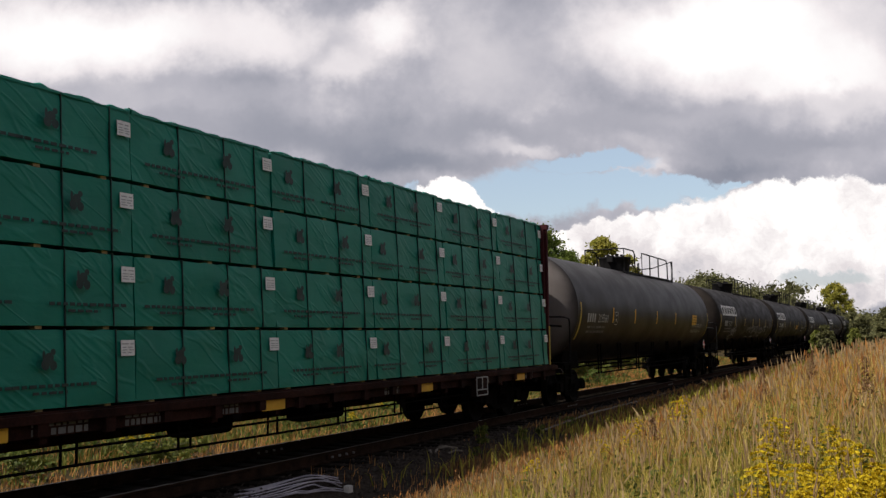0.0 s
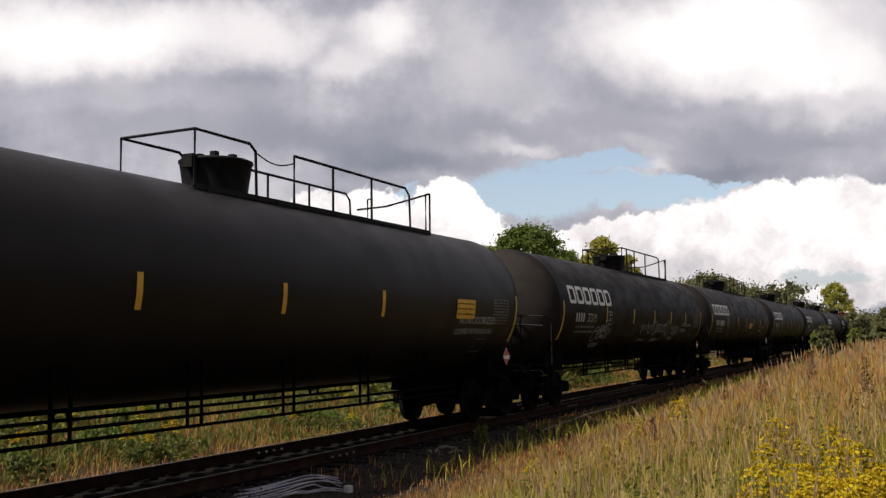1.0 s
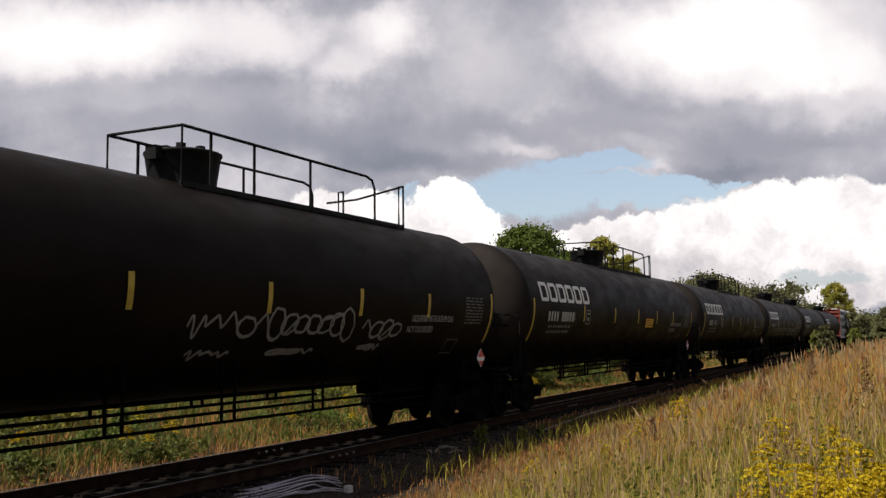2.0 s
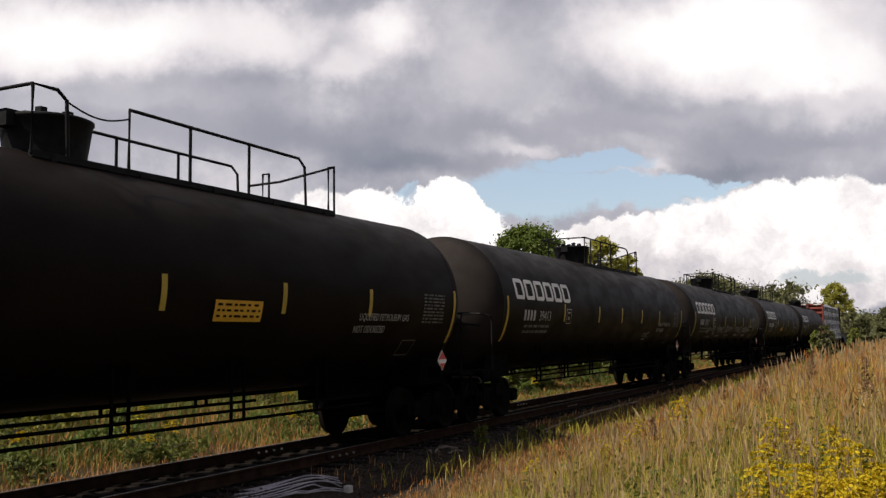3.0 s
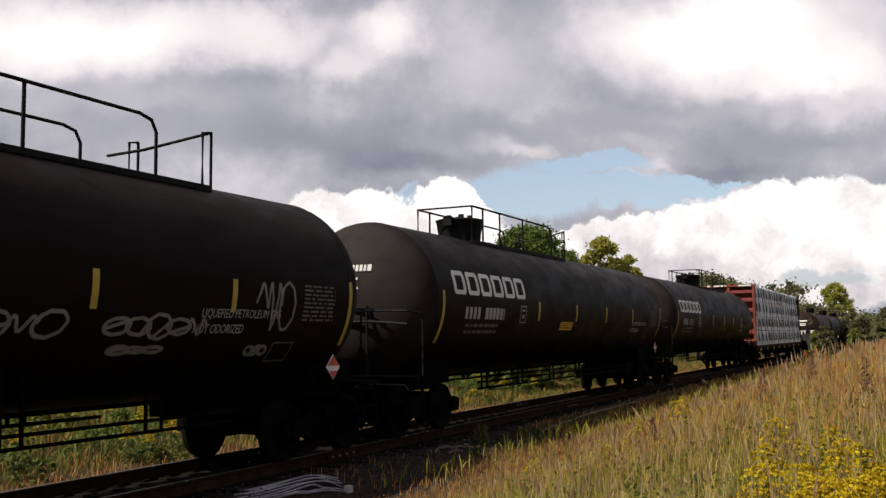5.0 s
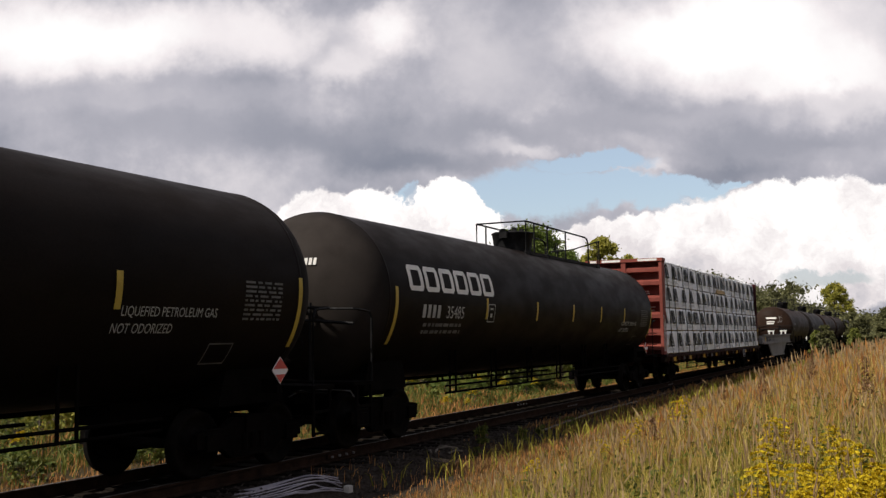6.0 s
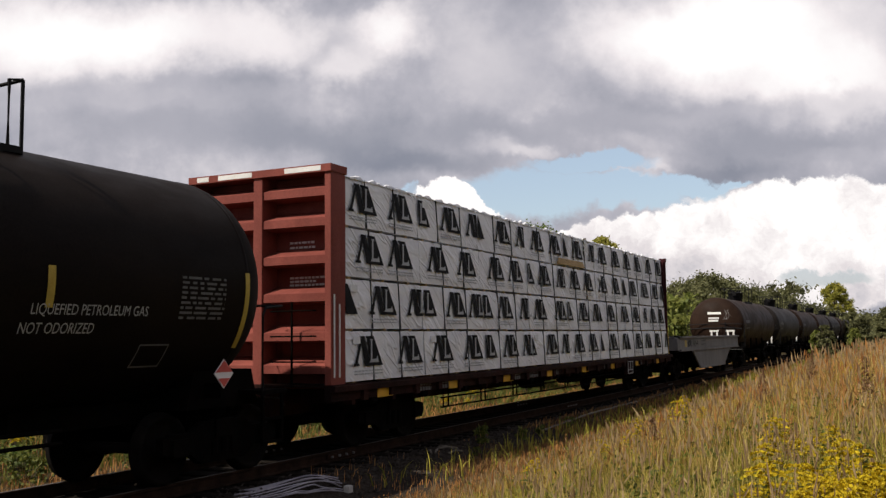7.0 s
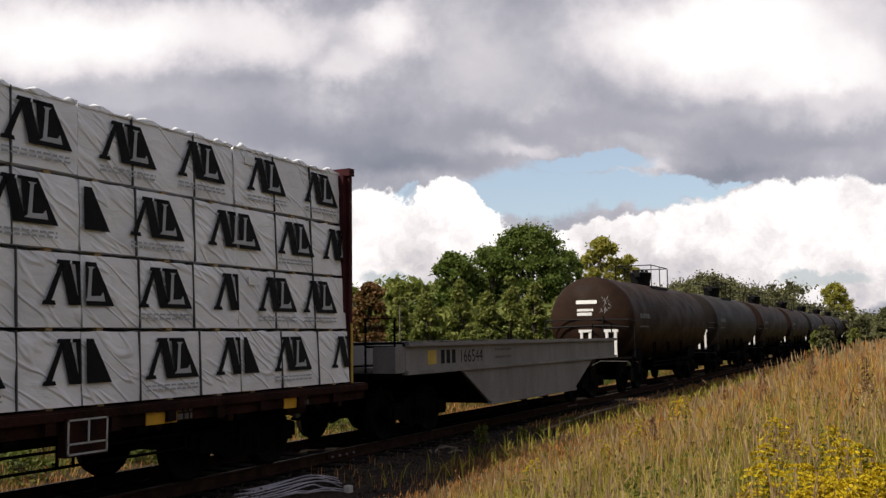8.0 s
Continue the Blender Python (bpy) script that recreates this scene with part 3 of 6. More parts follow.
    if not plain:
        marks(car, half, R, zc, style, number, rng, strips=strips)
    else:
        bm = bmesh.new()
        for x in (-half + 0.7,):
            dashes(bm, x, x + 1.3, zc + 0.05, 0.16, rng, (0.15, 0.3))
            dashes(bm, x, x + 1.1, zc - 0.25, 0.06, rng)
        on_shell(bm, R, zc)
        part("lettering", bm, DIM_LETTER, car)
        # head print and white end ladder
        for z, y0, y1, hh in ((zc + 0.52, -0.35, 0.35, 0.12), (zc + 0.28, -0.25, 0.30, 0.08), (zc + 0.14, -0.2, 0.3, 0.10)):
            bm = bmesh.new()
            q = []
            for yy, zz in ((y1, z), (y0, z), (y0, z + hh), (y1, z + hh)):
                rr = min(0.99, math.hypot(yy, zz - zc) / R)
                q.append(bm.verts.new((-half - head * math.sqrt(1 - rr * rr) - 0.03, yy, zz)))
            bm.faces.new(q)
            part("head_print", bm, WHITE_PAINT, car)
        bm = bmesh.new()
        for k in range(26):
            y, z = -0.75 + 0.30 * rng.random(), zc + 0.28 + 0.42 * rng.random()
            dy, dz = rng.uniform(-0.10, 0.10), rng.uniform(-0.12, 0.12)
            q = []
            for yy, zz in ((y, z), (y + 0.02, z), (y + dy + 0.02, z + dz), (y + dy, z + dz)):
                rr = min(0.99, math.hypot(yy, zz - zc) / R)
                q.append(bm.verts.new((-half - head * math.sqrt(1 - rr * rr) - 0.02, yy, zz)))
            bm.faces.new(q)
        tagged(part("graffiti", bm, SPRAY, car, "grey spray-paint scribble on the head"), kind="stuff")
        for y in (-1.0, -0.72, -0.16, 0.12):
            part("ladder_rail", boxes((-half - head - 0.02, -half - head + 0.03, y, y + 0.09, 1.16, 1.95)), WHITE_PAINT, car, "white end ladder rail")
        part("ladder_rung", boxes((-half - head - 0.02, -half - head + 0.03, -1.05, -0.58, 1.95, 2.04)), WHITE_PAINT, car)
        part("ladder_rung", boxes((-half - head - 0.02, -half - head + 0.03, -0.21, 0.26, 1.95, 2.04)), WHITE_PAINT, car)
    return car


def scrawl(bm, x0, z0, w, hgt, rng, loops=5, r=0.014):
    """Looping spray-paint line as a thin ribbon."""
    pts = []
    n = max(3, loops)
    for i in range(n):
        cx, amp, lean = x0 + w * (i + 0.5) / n, rng.uniform(0.45, 1.0), rng.uniform(-0.3, 0.5)
        kind, turns = rng.choice((0, 0, 0, 2, 1)), rng.uniform(1.0, 1.6)
        for k in range(11):
            t = k / 10
            if kind == 0:
                u, v = 0.62 * math.cos(math.tau * turns * t + 2.4), 0.5 * math.sin(math.tau * turns * t + 2.4)
            elif kind == 1:
                u, v = t - 0.5, 0.5 * math.sin(math.tau * 1.5 * t)
            else:
                u, v = 0.9 * t - 0.45, 0.5 - abs(t - 0.45)
            pts.append((cx + (u + lean * v) * w / n, z0 + hgt * (0.5 + amp * v)))
    for (a, b), (c, d) in zip(pts, pts[1:]):
        nx, nz = -(d - b), c - a
        q = math.hypot(nx, nz) or 1
        nx, nz = nx / q * r, nz / q * r
        bm.faces.new([bm.verts.new(p) for p in ((a - nx, 0, b - nz), (c - nx, 0, d - nz), (c + nx, 0, d + nz), (a + nx, 0, b + nz))])


def block_sign(car, x, z, w, hgt, t, R, zc):
    """Owner's sign as six plain box shapes with holes."""
    g = w * 0.022
    cw = (w - 5 * g) / 6
    c = 0.07
    for k in range(6):
        a, b = x + k * (cw + g), x + k * (cw + g) + cw
        bm = bmesh.new()
        # upright sides in steps, then the bars with clipped corners
        bar(bm, a, a + t, z + c, z + hgt - c)
        bar(bm, b - t, b, z + c, z + hgt - c)
        tb = t * 0.72
        for lo, hi, edge in ((z + hgt - c, z + hgt, z + hgt), (z, z + c, z)):
            up = edge == hi
            outer, inner = (hi, lo) if up else (lo, hi)
            bm.faces.new([bm.verts.new((px, 0, pz)) for px, pz in ((a, inner), (a + c * 0.8, outer), (b - c * 0.8, outer), (b, inner))])
            if tb > c:
                ext = inner - (tb - c) if up else inner + (tb - c)
                bar(bm, a + t, b - t, min(inner, ext), max(inner, ext), 1)
        on_shell(bm, R, zc)
        part("sign_block", bm, WHITE_PAINT, car, "white box shape of the owner sign")


def marks(car, half, R, zc, style, number, rng, strips=None):
    x0 = -half
    # edge reflectors, bent round the shell
    bm = bmesh.new()
    bar(bm, x0 + 0.45, x0 + 0.55, 1.75, 2.75)
    on_shell(bm, R, zc)
    part("reflector", bm, YELLOW, car, "long yellow reflective strip")
    bm = bmesh.new()
    bar(bm, half - 0.32, half - 0.23, 1.75, 2.75)
    on_shell(bm, R, zc)
    part("reflector", bm, YELLOW, car, "long yellow reflective strip")
    big = style == "chain"
    strips = strips or ((3.55, 6.2, 8.85, 11.68) if big else (4.3, 7.25, 9.9, 12.35, 14.75))
    for x in (x0 + k for k in strips):
        bm = bmesh.new()
        bar(bm, x - 0.05, x + 0.05, 2.22, 2.66)
        on_shell(bm, R, zc)
        part("reflector", bm, ORANGE if big else YELLOW, car, "short amber reflective strip" if big else "short yellow reflective strip")
    if style != "chain":
        block_sign(car, x0 + 0.98, 2.70, 3.78, 0.47, 0.125, R, zc)
    # reporting mark as bars, number in figures
    big = style == "chain"
    bm = bmesh.new()
    xm = x0 + (1.1 if big else 1.5)
    for k in range(4):
        bar(bm, xm + k * 0.20, xm + k * 0.20 + 0.12, 2.22, 2.46)
    on_shell(bm, R, zc)
    tagged(part("reporting_mark", bm, GREY_LETTER, car), kind="stuff")
    bm = bmesh.new()
    if number:
        flat_words(bm, number, 0.34, xm + 0.98, 0, 2.22, 0.95)
    else:
        dashes(bm, xm + 0.98, xm + 2.0, 2.22, 0.24, rng, (0.15, 0.16))
    on_shell(bm, R, zc)
    tagged(part("car_number", bm, GREY_LETTER, car, "white painted car number"), kind="stuff")
    bm = bmesh.new()
    for z in (2.06, 1.93):
        dashes(bm, xm + 0.1, xm + 1.75, z, 0.06, rng)
    on_shell(bm, R, zc)
    part("small_print", bm, DIM_LETTER, car)
    # framed stencil box
    bm = bmesh.new()
    xs = x0 + (3.7 if big else 4.45)
    for d in ((xs, xs + 0.36, 2.52, 2.54), (xs, xs + 0.36, 2.16, 2.18), (xs, xs + 0.02, 2.16, 2.54), (xs + 0.34, xs + 0.36, 2.16, 2.54), (xs + 0.10, xs + 0.26, 2.42, 2.46), (xs + 0.13, xs + 0.23, 2.26, 2.34)):
        bar(bm, *d)
    on_shell(bm, R, zc)
    part("stencil_box", bm, GREY_LETTER, car)
    # cargo words and data panel near the far end
    lines = ((("NON-ODORIZED", 0.21, 3.15, 2.12, 1.05), ("LIQUEFIED PETROLEUM GAS", 0.15, 3.25, 1.92, 0.95)) if big
             else (("LIQUEFIED PETROLEUM GAS", 0.165, 3.75, 2.15, 0.80), ("NOT ODORIZED", 0.165, 3.85, 1.95, 0.80)))
    for text, size, back, z, wide in lines:
        bm = bmesh.new()
        flat_words(bm, text, size, half - back, 0, z, wide)
        on_shell(bm, R, zc)
        tagged(part("cargo_words", bm, GREY_LETTER, car, "stencilled grey cargo words"), kind="stuff")
    bm = bmesh.new()
    z = 2.62
    while z > 2.12:
        dashes(bm, half - 1.55, half - 0.72, z, 0.030, rng, (0.05, 0.25))
        z -= 0.062
    on_shell(bm, R, zc)
    tagged(part("data_panel", bm, DIM_LETTER, car), kind="stuff")
    bm = bmesh.new()
    xs = half - 2.05
    for d in ((xs, xs + 0.5, 1.80, 1.82), (xs, xs + 0.5, 1.54, 1.56), (xs, xs + 0.02, 1.54, 1.82), (xs + 0.48, xs + 0.5, 1.54, 1.82)):
        bar(bm, *d)
    on_shell(bm, R, zc)
    part("stencil_box", bm, DIM_LETTER, car)
    # diamond placards: side and ends
    for axis, px, py in (("y", half - 0.6, -1.42), ("x", x0 - 0.62, 0.35)):
        bm = bmesh.new()
        c = Vector((px, py, 1.42))
        for sc, dz in ((1.0, 0.0), ):
            q = 0.19
            o = [(0, q), (q, 0), (0, -q), (-q, 0)]
            vs = [bm.verts.new(c + (Vector((a, 0, b)) if axis == "y" else Vector((0, a, b)))) for a, b in o]
            wn = [bm.verts.new(c + (Vector((a, 0.012, b)) if axis == "y" else Vector((0.012, a, b)))) for a, b in o]
            bm.faces.new(vs), bm.faces.new(wn[::-1])
            for i in range(4):
                bm.faces.new((vs[i], vs[(i + 1) % 4], wn[(i + 1) % 4], wn[i]))
        bmesh.ops.recalc_face_normals(bm, faces=bm.faces)
        pl = part("placard", bm, PLACARD, car, "diamond hazard placard on a bracket")
        bm = bmesh.new()
        if axis == "y":
            for tri in (((-0.17, 0.02), (0.17, 0.02), (0, 0.175)), ((-0.12, -0.06), (0.12, -0.06), (0, -0.175))):
                bm.faces.new([bm.verts.new((px + a, py - 0.004, 1.42 + b)) for a, b in tri])
            part("placard_print", bm, RED, pl)
        else:
            bm.free()
        bm = boxes((px - 0.04, px + 0.04, py + 0.02, py + 0.3, 1.10, 1.30)) if axis == "y" else boxes((px + 0.02, px + 0.3, py - 0.04, py + 0.04, 1.12, 1.36))
        part("placard_bracket", bm, UNDER, car)
    # print on the head: bars
    if style != "chain":
        bm = bmesh.new()
        for z, w, hh in ((3.10, 0.9, 0.12), (2.94, 0.55, 0.04), (2.85, 0.45, 0.04), (2.76, 0.62, 0.04), (2.67, 0.4, 0.04), (2.58, 0.45, 0.04)):
            y = 0.12
            while y > 0.12 - w * 0.8:
                ww = rng.uniform(0.04, 0.08)
                q = []
                for yy, zz in ((y, z), (y - ww, z), (y - ww, z + hh), (y, z + hh)):
                    rr = min(0.99, math.hypot(yy, zz - zc) / R)
                    q.append(bm.verts.new((x0 + 0.27 - 0.99 * math.sqrt(1 - rr * rr) - 0.02, yy, zz)))
                bm.faces.new(q)
                y -= ww + 0.025
        tagged(part("head_print", bm, WHITE_PAINT, car), kind="stuff")


B_TANK = tank_car(33.08, "dark grey-black tank car with light grey head and orange plates", half=8.95, paint=BLACK_OLD, style="chain", chain=True, px=0.17, number="218360", seed=2, lead=-0.88, strips=(3.55, 6.0, 8.85, 11.68))
C_TANK = tank_car(53.45, "black tank car with white owner sign and spray-painted scrawls", half=8.95, px=0.42, number="37219", seed=3)
D_TANK = tank_car(73.25, "black tank car with white owner sign and orange plate", half=9.1, px=-0.1, chain=True, seed=4)
E_TANK = tank_car(93.30, "black tank car with large white owner sign", half=9.0, px=0.03, number="39413", seed=5, strips=(4.3, 7.27, 9.6, 11.95, 14.3), reach=-0.37)
F_TANK = tank_car(113.10, "black tank car with a row of grey graffiti loops", half=8.95, px=0.35, number="35377", seed=6)
G_TANK = tank_car(133.53, "black tank car with white owner sign", half=8.9, px=-4.85, seed=7, rear=0.75, strips=(5.65, 8.44, 11.14, 13.98))
H_TANK = tank_car(153.75, "black tank car with white owner sign coupled to a lumber car", half=9.2, px=0.0, number="35485", seed=8, strips=(4.4, 7.36, 10.02, 12.47, 14.87))


def graffiti(car, spots, seed, half=8.95, R=1.54, zc=2.583, r=0.016):
    """Looping spray-paint scrawls on the shell: x from the leading end, height, width, tallness."""
    rng = random.Random(seed)
    for x, z, w, h in spots:
        bm = bmesh.new()
        scrawl(bm, -half + x, z, w, h, rng, max(3, int(w * 3.2)), r)
        under = bmesh.new()
        scrawl(under, -half + x + w * 0.1, z - h * 0.35, w * 0.5, h * 0.25, rng, 2, r)
        for b in (bm, under):
            on_shell(b, R, zc, 0.010)
            tagged(part("graffiti", b, SPRAY, car, "grey looping spray-paint scrawl"), kind="stuff")


def plate(car, x0, x1, z0, z1, mat, label, R=1.54, zc=2.583):
    bm = bmesh.new()
    bar(bm, x0, x1, z0, z1)
    on_shell(bm, R, zc, 0.012)
    p = part("plate", bm, mat, car, label)
    bm = bmesh.new()
    rng = random.Random(8)
    for k in range(3):
        dashes(bm, x0 + 0.05, x1 - 0.05, z0 + (z1 - z0) * (0.2 + 0.27 * k), 0.03, rng, (0.05, 0.14))
    on_shell(bm, R, zc, 0.016)
    part("small_print", bm, DECK_BROWN, p)


graffiti(F_TANK, [(3.30, 1.80, 1.75, 0.40), (5.35, 1.84, 1.8, 0.40), (7.6, 1.86, 1.8, 0.40), (10.2, 1.86, 1.8, 0.38), (12.6, 1.84, 1.7, 0.38), (15.2, 1.9, 0.9, 0.85)], 1, r=0.022)
graffiti(C_TANK, [(3.35, 1.68, 1.5, 0.42), (3.9, 1.9, 0.7, 0.3), (8.3, 1.78, 1.7, 0.5), (10.0, 1.8, 2.2, 0.55), (12.5, 1.8, 1.3, 0.4)], 2, r=0.02)
graffiti(E_TANK, [(12.5, 1.75, 0.8, 0.2)], 3)
plate(B_TANK, 5.6, 6.45, 2.22, 2.60, ORANGE, "orange rectangular plate with fine print")
plate(D_TANK, 1.75, 2.75, 2.10, 2.38, ORANGE, "orange rectangular plate with fine print")
plate(G_TANK, -1.65, -0.70, 2.00, 2.20, ORANGE, "orange rectangular plate with fine print")
for i in range(10):
    paint = (BROWN_TANK, GREY_TANK, BROWN_TANK, BROWN_TANK, GREY_TANK)[i % 5]
    tank_car(210.4 + i * 14.35, ("rusty brown-black" if paint is BROWN_TANK else "dusty grey") + " short tank car far along the track", half=5.85, R=1.42, zc=2.35, tc=4.3, head=0.66,
             paint=paint, group="short tank cars", seed=20 + i, plain=True)


# ---- lumber cars ----
def bulkhead(car, x, way, paint):
    """End wall of a lumber car: frame, posts and ledges; way is the side it faces."""
    b = part("bulkhead", boxes((min(x, x + way * -0.10), max(x, x + way * -0.10), -1.36, 1.36, 1.05, 4.50)), paint, car, "oxide red steel end wall")
    o = x + way * (0.42 if way < 0 else 0.09)
    lo, hi = min(x, o), max(x, o)
    for y, w in ((-1.42, 0.12), (1.30, 0.12), (-0.09, 0.18)):
        part("post", soft_box(lo, hi, y, y + w, 1.0, 4.58, 0.012), paint, b)
    for k, z in enumerate((1.28, 1.80, 2.42, 3.02, 3.62, 4.10)):
        bm = bmesh.new()
        for y0, y1 in ((-1.30, -0.09), (0.09, 1.30)):
            dp = abs(o - x) - 0.03
            prism(bm, [(x, z), (x + way * dp, z + 0.03), (x + way * dp, z + 0.16), (x, z + 0.30)], y0, y1)
        bmesh.ops.recalc_face_normals(bm, faces=bm.faces)
        part("ledge", bm, paint, b)
    bm = boxes((lo - 0.03, hi + 0.03, -1.44, 1.44, 4.50, 4.62))
    part("cap", bm, paint, b)
    for y0, y1 in ((-1.25, -0.55), (0.1, 0.8), (1.0, 1.25)):
        part("warning_strip", boxes((o + way * 0.032 - 0.003, o + way * 0.032 + 0.003, y0, y1, 4.52, 4.60)), WHITE_PAINT, b)
    rng = random.Random(9)
    bm = bmesh.new()
    for z, w in ((3.42, 0.5), (3.34, 0.45), (2.84, 0.7), (2.78, 0.5), (2.72, 0.6), (2.66, 0.5)):
        y = -0.35
        while y > -0.35 - w:
            q = rng.uniform(0.04, 0.1)
            box(bm, x + way * 0.005 - 0.002, x + way * 0.005 + 0.002, y - q, y, z, z + 0.035)
            y -= q + 0.02
    tagged(part("stencil", bm, WHITE_PAINT, b), kind="stuff")
    # grab irons and ladder on the side facing the line
    bm = bmesh.new()
    for z in (1.5, 1.9, 2.3):
        tube(bm, [(o + way * 0.02, -1.15, z), (o + way * 0.12, -1.15, z), (o + way * 0.12, -0.35, z), (o + way * 0.02, -0.35, z)], 0.014)
    tube(bm, [(o + way * 0.1, -0.75, 1.1), (o + way * 0.1, -0.75, 2.45)], 0.02)
    part("grab_iron", bm, UNDER, b)
    bm = boxes((lo + 0.02, lo + 0.07, -1.435, -1.421, 1.15, 2.1)) if way > 0 else boxes((lo + 0.07, lo + 0.10, -1.435, -1.421, 1.25, 2.55), (lo + 0.22, lo + 0.25, -1.435, -1.421, 1.25, 2.4))
    part("reflector", bm, YELLOW if way > 0 else WHITE_PAINT, b)


def lumber_car(x0, x1, label, paint, rng, paint_load):
    """Flat car with end walls and a centre beam; load space x0 to x1."""
    mid = (x0 + x1) / 2
    car = thing("lumber_flatcar", label, "flatcar", pose(mid, YC, 0))
    TRAIN.append((car, mid))
    a, b = x0 - mid, x1 - mid
    e = b + 0.45
    bm = bmesh.new()
    box(bm, -e, e, -1.42, -1.30, 0.88, 1.10)
    box(bm, -e, e, 1.30, 1.42, 0.88, 1.10)
    box(bm, -e, e, -1.46, 1.46, 1.10, 1.14)
    box(bm, -e, e, -0.28, 0.28, 0.62, 1.10)
    for k in range(17):
        x = -e + 0.7 + k * (2 * e - 1.4) / 16
        prism(bm, [(x - 0.05, 0.80), (x + 0.05, 0.80), (x + 0.05, 1.1), (x - 0.05, 1.1)], -1.40, 1.40)
    bmesh.ops.recalc_face_normals(bm, faces=bm.faces)
    part("deck_frame", bm, DECK_BROWN, car, "dark brown steel deck frame")
    for s in (-1, 1):
        part("side_lip", soft_box(-e, e, min(s * 1.42, s * 1.50), max(s * 1.42, s * 1.50), 1.02, 1.12, 0.01), DECK_BROWN, car)
    part("centre_beam", boxes((a, b, -0.05, 0.05, 1.14, 4.40)), paint, car)
    bulkhead(car, b + 0.02, 1, MAROON)
    bulkhead(car, a - 0.02, -1, paint)
    for s in (-1, 1):
        truck(car, s * (b - 2.15))
        coupler(car, s * (e - 0.05), s)
    # yellow plates, stencils, winches and boxes along the side sill
    x = b - 1.52 if paint_load == "white" else b - 1.94
    while x > a:
        part("reflector", boxes((x - 0.26, x + 0.26, -1.437, -1.423, 0.87, 1.02)), ORANGE, car, "yellow reflective plate")
        x -= 2.73 if paint_load == "white" else 4.66
    bm = bmesh.new()
    for x, w in ((a + 2.4, 0.55), (a + 3.2, 0.55), (-4.25, 0.75), (-2.95, 0.6), (-1.4, 0.5), (3.0, 0.5), (b - 4.2, 0.5), (b - 1.6, 0.45)):
        for z in (0.985, 0.895):
            dash_box(bm, x, x + w, -1.4235, z, 0.07, rng)
    tagged(part("stencil", bm, DIM_LETTER, car), kind="stuff")
    bm = bmesh.new()
    xs = b - (5.75 if paint_load == "white" else 4.55)
    w, lo, hi = 0.56, 0.66, 1.04
    for d in ((xs, xs + w, hi - 0.02, hi), (xs, xs + w, lo, lo + 0.02), (xs, xs + 0.02, lo, hi), (xs + w - 0.02, xs + w, lo, hi), (xs + w * 0.5, xs + w * 0.5 + 0.02, lo + 0.12, hi), (xs, xs + w, lo + 0.11, lo + 0.13)):
        box(bm, d[0], d[1], -1.529, -1.517, d[2], d[3])
    part("stencil_box", bm, GREY_LETTER, car)
    part("board", boxes((xs - 0.02, xs + w + 0.02, -1.516, -1.40, lo - 0.02, hi + 0.02)), DECK_BROWN, car)
    # small stake pockets under the lip
    for k in range(24):
        x = a + 0.5 + k * (b - a - 1.0) / 23
        part("stake_pocket", boxes((x - 0.07, x + 0.07, -1.49, -1.42, 0.86 + 0.03 * (k % 2), 1.02)), DECK_BROWN, car)
    for k in range(12):
        x = a + 0.9 + k * (b - a - 1.8) / 11
        bm = bmesh.new()
        lathe(bm, [(x - 0.09, 0.0), (x - 0.09, 0.065), (x + 0.09, 0.065), (x + 0.09, 0.0)], "x", 10, (0, -1.36, 0.83))
        part("winch", bm, UNDER, car)
    t0 = b - 3.6
    lines = [[(-t0, -1.30, 0.52), (t0, -1.30, 0.52)], [(-t0, -1.30, 0.70), (t0, -1.30, 0.70)]]
    for k in range(9):
        x = -t0 + 0.1 + k * (2 * t0 - 0.4) / 8
        lines += [[(x, -1.30, 1.0), (x, -1.30, 0.50)], [(x + 0.22, -1.30, 1.0), (x + 0.22, -1.30, 0.50)]]
    part("side_rod", tubes(lines, 0.018), UNDER, car)
    part("brake_reservoir", soft_box(-1.2, -0.2, -0.8, -0.4, 0.55, 0.82, 0.08), UNDER, car)
    part("brake_reservoir", soft_box(1.4, 2.6, -0.9, -0.5, 0.55, 0.80, 0.08), UNDER, car)
    return car


def dash_box(bm, x0, x1, y, z, hgt, rng):
    x = x0
    while x < x1:
        w = min(rng.uniform(0.05, 0.1), x1 - x)
        box(bm, x, x + w, y, y + 0.003, z, z + hgt)
        x += w + 0.03


